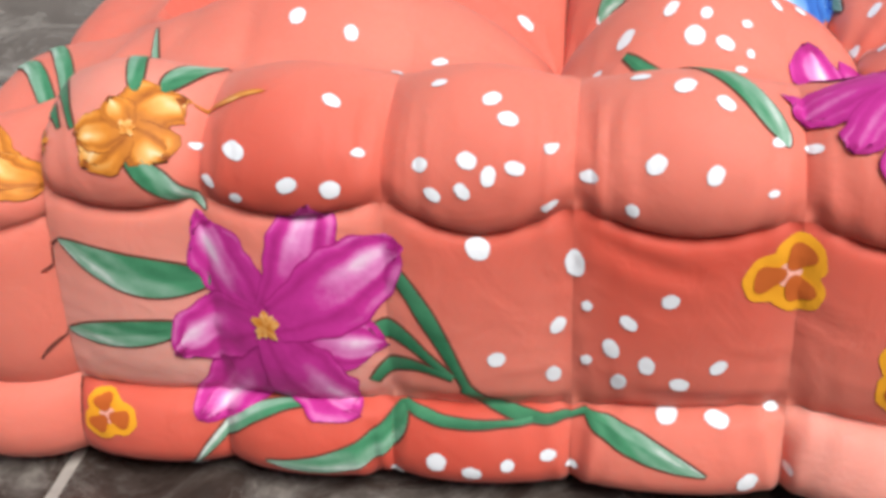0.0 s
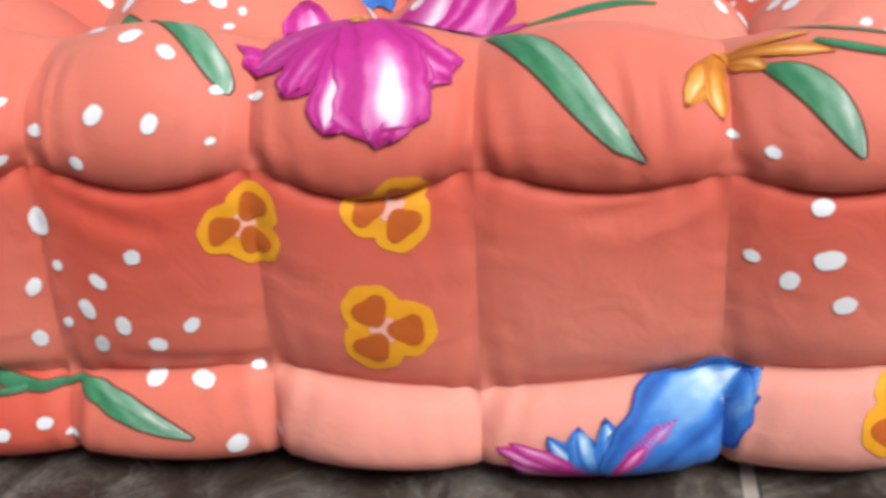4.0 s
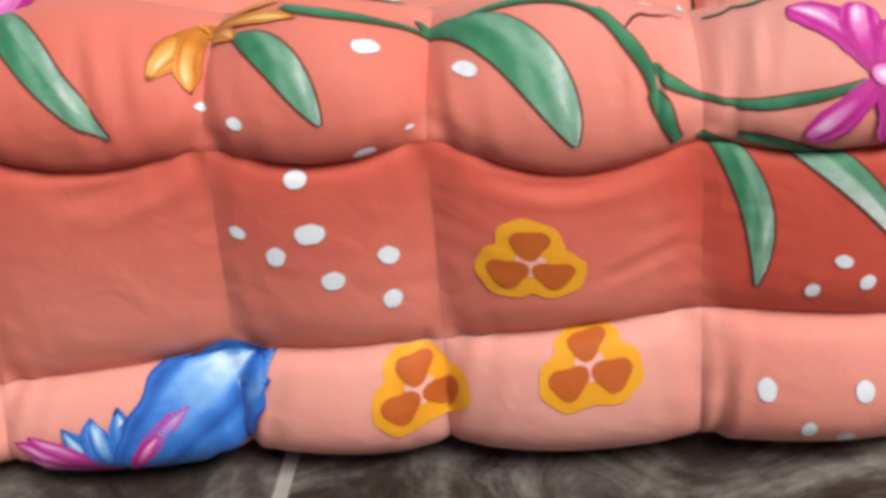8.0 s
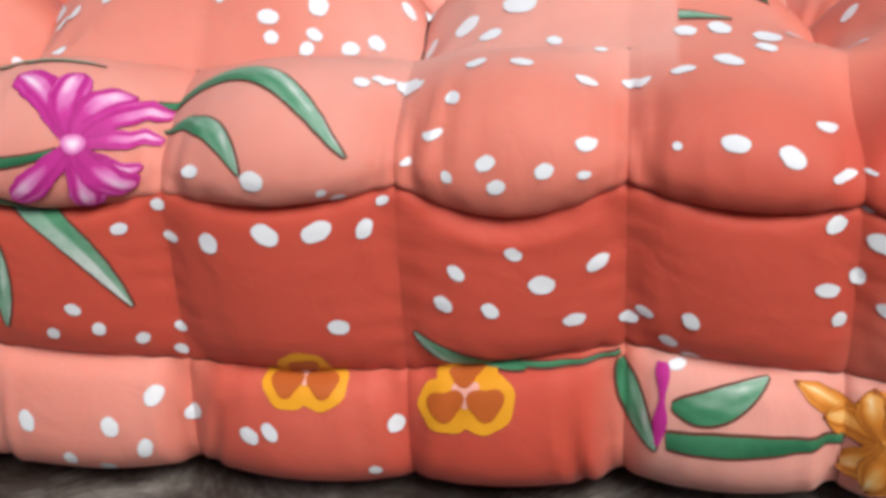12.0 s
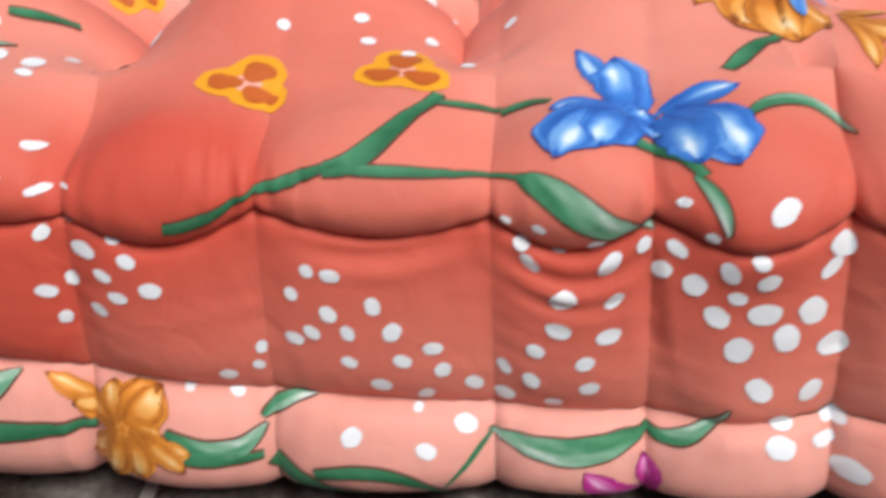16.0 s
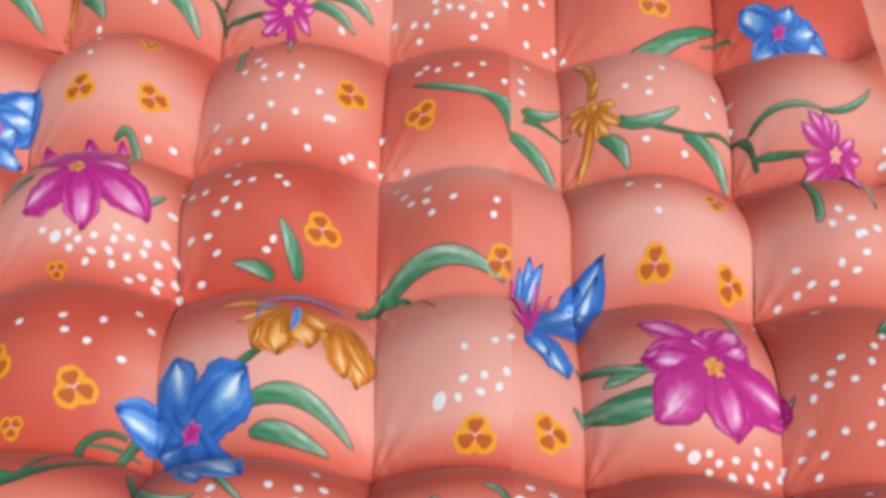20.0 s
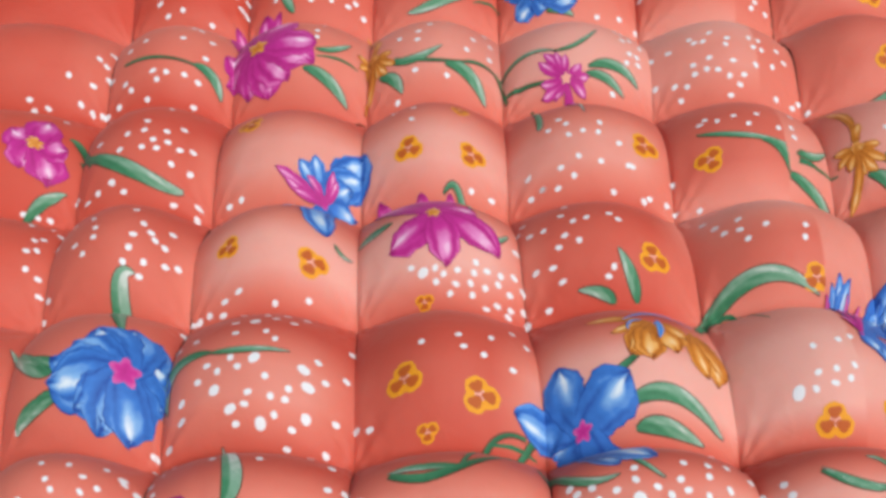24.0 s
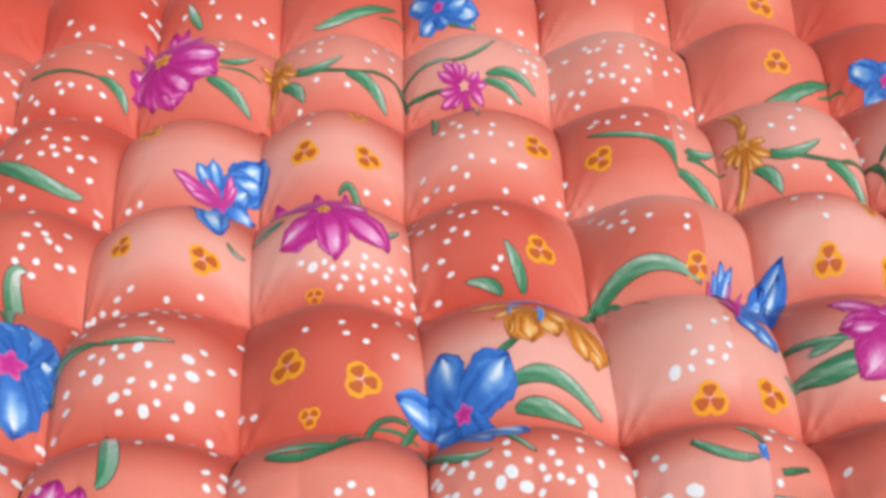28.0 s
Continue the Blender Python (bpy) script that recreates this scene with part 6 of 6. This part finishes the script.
small_dots([(0.795, 0.613, 0.0037), (0.796, 0.687, 0.0037), (0.797, 0.675, 0.0038), (0.801, 0.706, 0.0037), (0.804, 0.736, 0.0037), (0.809, 0.595, 0.0037), (0.809, 0.775, 0.0037), (0.811, 0.679, 0.0038), (0.811, 0.698, 0.0038), (0.815, 0.790, 0.0037), (0.816, 0.669, 0.0039), (0.821, 0.758, 0.0037), (0.826, 0.711, 0.0037), (0.826, 0.875, 0.0037), (0.829, 0.852, 0.0038), (0.830, 0.397, 0.0037), (0.834, 0.391, 0.0037), (0.836, 0.756, 0.0036), (0.839, 0.675, 0.0038), (0.839, 0.408, 0.0036), (0.842, 0.857, 0.0037), (0.842, 0.857, 0.0037), (0.844, 0.709, 0.0037), (0.845, 0.400, 0.0036), (0.848, 0.377, 0.0036), (0.851, 0.727, 0.0036), (0.852, 0.929, 0.0036), (0.854, 0.694, 0.0037), (0.856, 0.773, 0.0036), (0.858, 0.739, 0.0036), (0.858, 0.401, 0.0036), (0.860, 0.853, 0.0037)])
small_dots([(0.862, 0.797, 0.0036), (0.863, 0.389, 0.0036), (0.864, 0.873, 0.0037), (0.865, 0.943, 0.0036), (0.868, 0.375, 0.0036), (0.868, 0.757, 0.0036), (0.873, 0.931, 0.0036), (0.873, 0.729, 0.0036), (0.875, 0.912, 0.0036), (0.879, 0.394, 0.0035), (0.879, 0.862, 0.0037), (0.883, 0.759, 0.0036), (0.885, 0.882, 0.0036), (0.889, 0.378, 0.0057), (0.892, 0.915, 0.0036), (0.896, 0.413, 0.0035), (0.896, 0.401, 0.0035), (0.899, 0.385, 0.0062), (0.903, 0.691, 0.0036), (0.908, 0.763, 0.0035), (0.909, 0.699, 0.0036), (0.910, 0.912, 0.0036), (0.911, 0.875, 0.0036), (0.912, 0.374, 0.0062), (0.913, 0.928, 0.0036), (0.915, 0.394, 0.0035), (0.917, 0.753, 0.0035), (0.925, 0.847, 0.0037), (0.926, 0.370, 0.0036), (0.927, 0.387, 0.0035), (0.931, 0.379, 0.0036), (0.934, 0.899, 0.0036)])
small_dots([(0.936, 0.400, 0.0035), (0.940, 1.224, 0.0038), (0.941, 0.418, 0.0035), (0.942, 0.391, 0.0035), (0.943, 0.380, 0.0036), (0.944, 0.875, 0.0037), (0.944, 1.045, 0.0038), (0.949, 0.875, 0.0037), (0.952, 0.377, 0.0036), (0.954, 1.150, 0.0037), (0.961, 0.388, 0.0036), (0.962, 1.146, 0.0037), (0.962, 1.126, 0.0037), (0.962, 0.844, 0.0038), (0.963, 0.406, 0.0035), (0.964, 0.419, 0.0036), (0.965, 1.088, 0.0037), (0.969, 0.848, 0.0038), (0.970, 1.104, 0.0037), (0.972, 1.229, 0.0039), (0.972, 0.381, 0.0058), (0.973, 1.135, 0.0037), (0.974, 0.444, 0.0036), (0.980, 1.104, 0.0038), (0.981, 1.092, 0.0038), (0.982, 0.398, 0.0036), (0.983, 0.424, 0.0036), (0.987, 1.127, 0.0038), (0.991, 0.849, 0.0038), (0.996, 1.223, 0.0039), (1.001, 0.878, 0.0038), (1.002, 0.844, 0.0039)])
small_dots([(1.002, 1.110, 0.0038), (1.004, 1.069, 0.0038), (1.006, 1.269, 0.0039), (1.007, 0.419, 0.0037), (1.009, 0.396, 0.0037), (1.018, 0.409, 0.0037), (1.022, 0.791, 0.0037), (1.023, 1.109, 0.0038), (1.027, 1.060, 0.0038), (1.029, 0.840, 0.0038), (1.031, 0.770, 0.0037), (1.034, 1.042, 0.0038), (1.036, 0.413, 0.0037), (1.038, 0.942, 0.0037), (1.038, 0.754, 0.0037), (1.041, 0.400, 0.0037), (1.042, 1.054, 0.0038), (1.045, 0.949, 0.0037), (1.050, 1.118, 0.0037), (1.051, 1.077, 0.0037), (1.052, 1.065, 0.0038), (1.053, 0.749, 0.0036), (1.054, 0.766, 0.0036), (1.055, 1.109, 0.0037), (1.058, 0.940, 0.0037), (1.059, 0.733, 0.0036), (1.066, 1.108, 0.0037), (1.067, 1.067, 0.0037), (1.071, 1.081, 0.0037), (1.073, 0.523, 0.0069), (1.076, 1.123, 0.0037), (1.078, 0.945, 0.0036)])
small_dots([(1.078, 1.253, 0.0038), (1.079, 0.745, 0.0036), (1.081, 1.064, 0.0037), (1.089, 0.524, 0.0037), (1.093, 0.539, 0.0036), (1.093, 0.569, 0.0036), (1.093, 0.927, 0.0036), (1.094, 1.098, 0.0037), (1.095, 1.056, 0.0038), (1.096, 1.037, 0.0038), (1.097, 1.109, 0.0037), (1.101, 1.074, 0.0037), (1.106, 0.947, 0.0037), (1.108, 1.047, 0.0038), (1.108, 0.528, 0.0037), (1.111, 0.542, 0.0036), (1.114, 1.058, 0.0038), (1.118, 0.725, 0.0036), (1.120, 0.577, 0.0036), (1.121, 0.741, 0.0036), (1.124, 0.533, 0.0037), (1.127, 1.115, 0.0037), (1.129, 0.924, 0.0037), (1.130, 0.547, 0.0036), (1.131, 1.099, 0.0037), (1.131, 1.073, 0.0038), (1.134, 0.584, 0.0036), (1.140, 1.114, 0.0037), (1.142, 1.098, 0.0037), (1.155, 1.079, 0.0038), (1.159, 1.242, 0.0039), (1.165, 1.109, 0.0038)])
small_dots([(1.165, 1.252, 0.0039), (1.174, 1.095, 0.0038), (1.181, 1.244, 0.0039)])
small_dots([(0.187, 1.040, 0.0041), (0.192, 1.032, 0.0041), (0.210, 1.035, 0.0041), (0.222, 0.841, 0.0038), (0.234, 1.073, 0.0041), (0.238, 0.840, 0.0038), (0.242, 0.809, 0.0037), (0.246, 0.991, 0.0040), (0.250, 1.045, 0.0041), (0.252, 0.840, 0.0038), (0.254, 0.749, 0.0036), (0.257, 0.726, 0.0035), (0.257, 0.771, 0.0036), (0.262, 0.814, 0.0037), (0.263, 1.071, 0.0041), (0.263, 0.755, 0.0036), (0.264, 1.039, 0.0041), (0.264, 0.779, 0.0036), (0.270, 0.720, 0.0035), (0.273, 0.702, 0.0035), (0.275, 0.802, 0.0037), (0.281, 0.866, 0.0038), (0.282, 0.676, 0.0035), (0.283, 1.041, 0.0041), (0.286, 1.084, 0.0041), (0.286, 0.695, 0.0035), (0.286, 0.760, 0.0036), (0.298, 0.853, 0.0037), (0.306, 0.778, 0.0036), (0.308, 0.977, 0.0039), (0.312, 0.857, 0.0037), (0.317, 0.734, 0.0035)])
small_dots([(0.329, 0.719, 0.0034), (0.331, 0.862, 0.0037), (0.334, 0.767, 0.0035), (0.340, 0.735, 0.0034), (0.340, 0.748, 0.0034), (0.357, 0.424, 0.0029), (0.365, 0.405, 0.0029), (0.371, 0.396, 0.0029), (0.381, 0.425, 0.0029), (0.395, 0.399, 0.0029), (0.395, 0.414, 0.0029), (0.408, 0.406, 0.0029), (0.410, 0.433, 0.0030), (0.427, 0.421, 0.0030), (0.438, 0.474, 0.0031), (0.454, 0.414, 0.0029), (0.456, 0.447, 0.0030), (0.461, 0.466, 0.0031), (1.388, 0.449, 0.0031), (1.390, 0.500, 0.0032), (1.395, 0.672, 0.0037), (1.397, 0.517, 0.0032), (1.399, 0.542, 0.0033), (1.401, 0.560, 0.0033), (1.401, 0.392, 0.0029), (1.403, 0.485, 0.0032), (1.403, 0.413, 0.0029), (1.407, 0.499, 0.0032), (1.410, 0.696, 0.0037), (1.411, 0.550, 0.0033), (1.411, 0.677, 0.0037), (1.414, 0.560, 0.0033)])
small_dots([(1.418, 0.420, 0.0029), (1.420, 0.646, 0.0036), (1.422, 0.512, 0.0032), (1.423, 0.682, 0.0037), (1.423, 0.573, 0.0033), (1.426, 0.444, 0.0030), (1.431, 0.550, 0.0032), (1.440, 0.421, 0.0029), (1.442, 0.729, 0.0037), (1.442, 0.513, 0.0032), (1.443, 0.671, 0.0037), (1.443, 0.680, 0.0037), (1.446, 0.564, 0.0033), (1.449, 0.744, 0.0038), (1.449, 0.694, 0.0037), (1.450, 0.501, 0.0032), (1.450, 0.529, 0.0032), (1.451, 0.580, 0.0033), (1.455, 0.540, 0.0032), (1.460, 0.733, 0.0038), (1.460, 0.591, 0.0033), (1.462, 0.557, 0.0033), (1.463, 0.688, 0.0037), (1.465, 0.717, 0.0037), (1.470, 0.719, 0.0037), (1.470, 0.573, 0.0033), (1.472, 0.702, 0.0037), (1.473, 0.533, 0.0032), (1.484, 0.725, 0.0038), (1.487, 0.594, 0.0034), (1.497, 0.703, 0.0037), (1.499, 0.509, 0.0032)])
small_dots([(1.501, 0.721, 0.0038), (1.502, 0.577, 0.0034), (1.503, 0.740, 0.0038), (1.506, 0.597, 0.0034), (1.507, 0.520, 0.0032), (1.510, 0.682, 0.0037), (1.513, 0.565, 0.0033), (1.521, 0.593, 0.0034), (1.522, 0.718, 0.0038), (1.526, 0.850, 0.0042), (1.527, 0.617, 0.0035), (1.529, 0.705, 0.0038), (1.530, 0.864, 0.0043), (1.539, 0.601, 0.0035), (1.544, 0.664, 0.0037), (1.545, 0.827, 0.0042), (1.554, 0.606, 0.0035), (1.555, 0.678, 0.0037), (1.560, 0.842, 0.0042), (1.583, 0.629, 0.0036), (1.585, 0.787, 0.0041), (1.589, 0.842, 0.0042), (1.598, 0.860, 0.0043), (1.600, 0.718, 0.0039), (1.605, 0.624, 0.0036), (1.609, 0.650, 0.0037), (1.610, 0.745, 0.0040), (1.613, 0.626, 0.0036), (1.616, 0.684, 0.0038), (1.625, 0.855, 0.0043), (1.625, 0.716, 0.0039), (1.636, 0.632, 0.0037)])
small_dots([(1.645, 0.875, 0.0044), (1.648, 0.615, 0.0037)])
finish_fields()
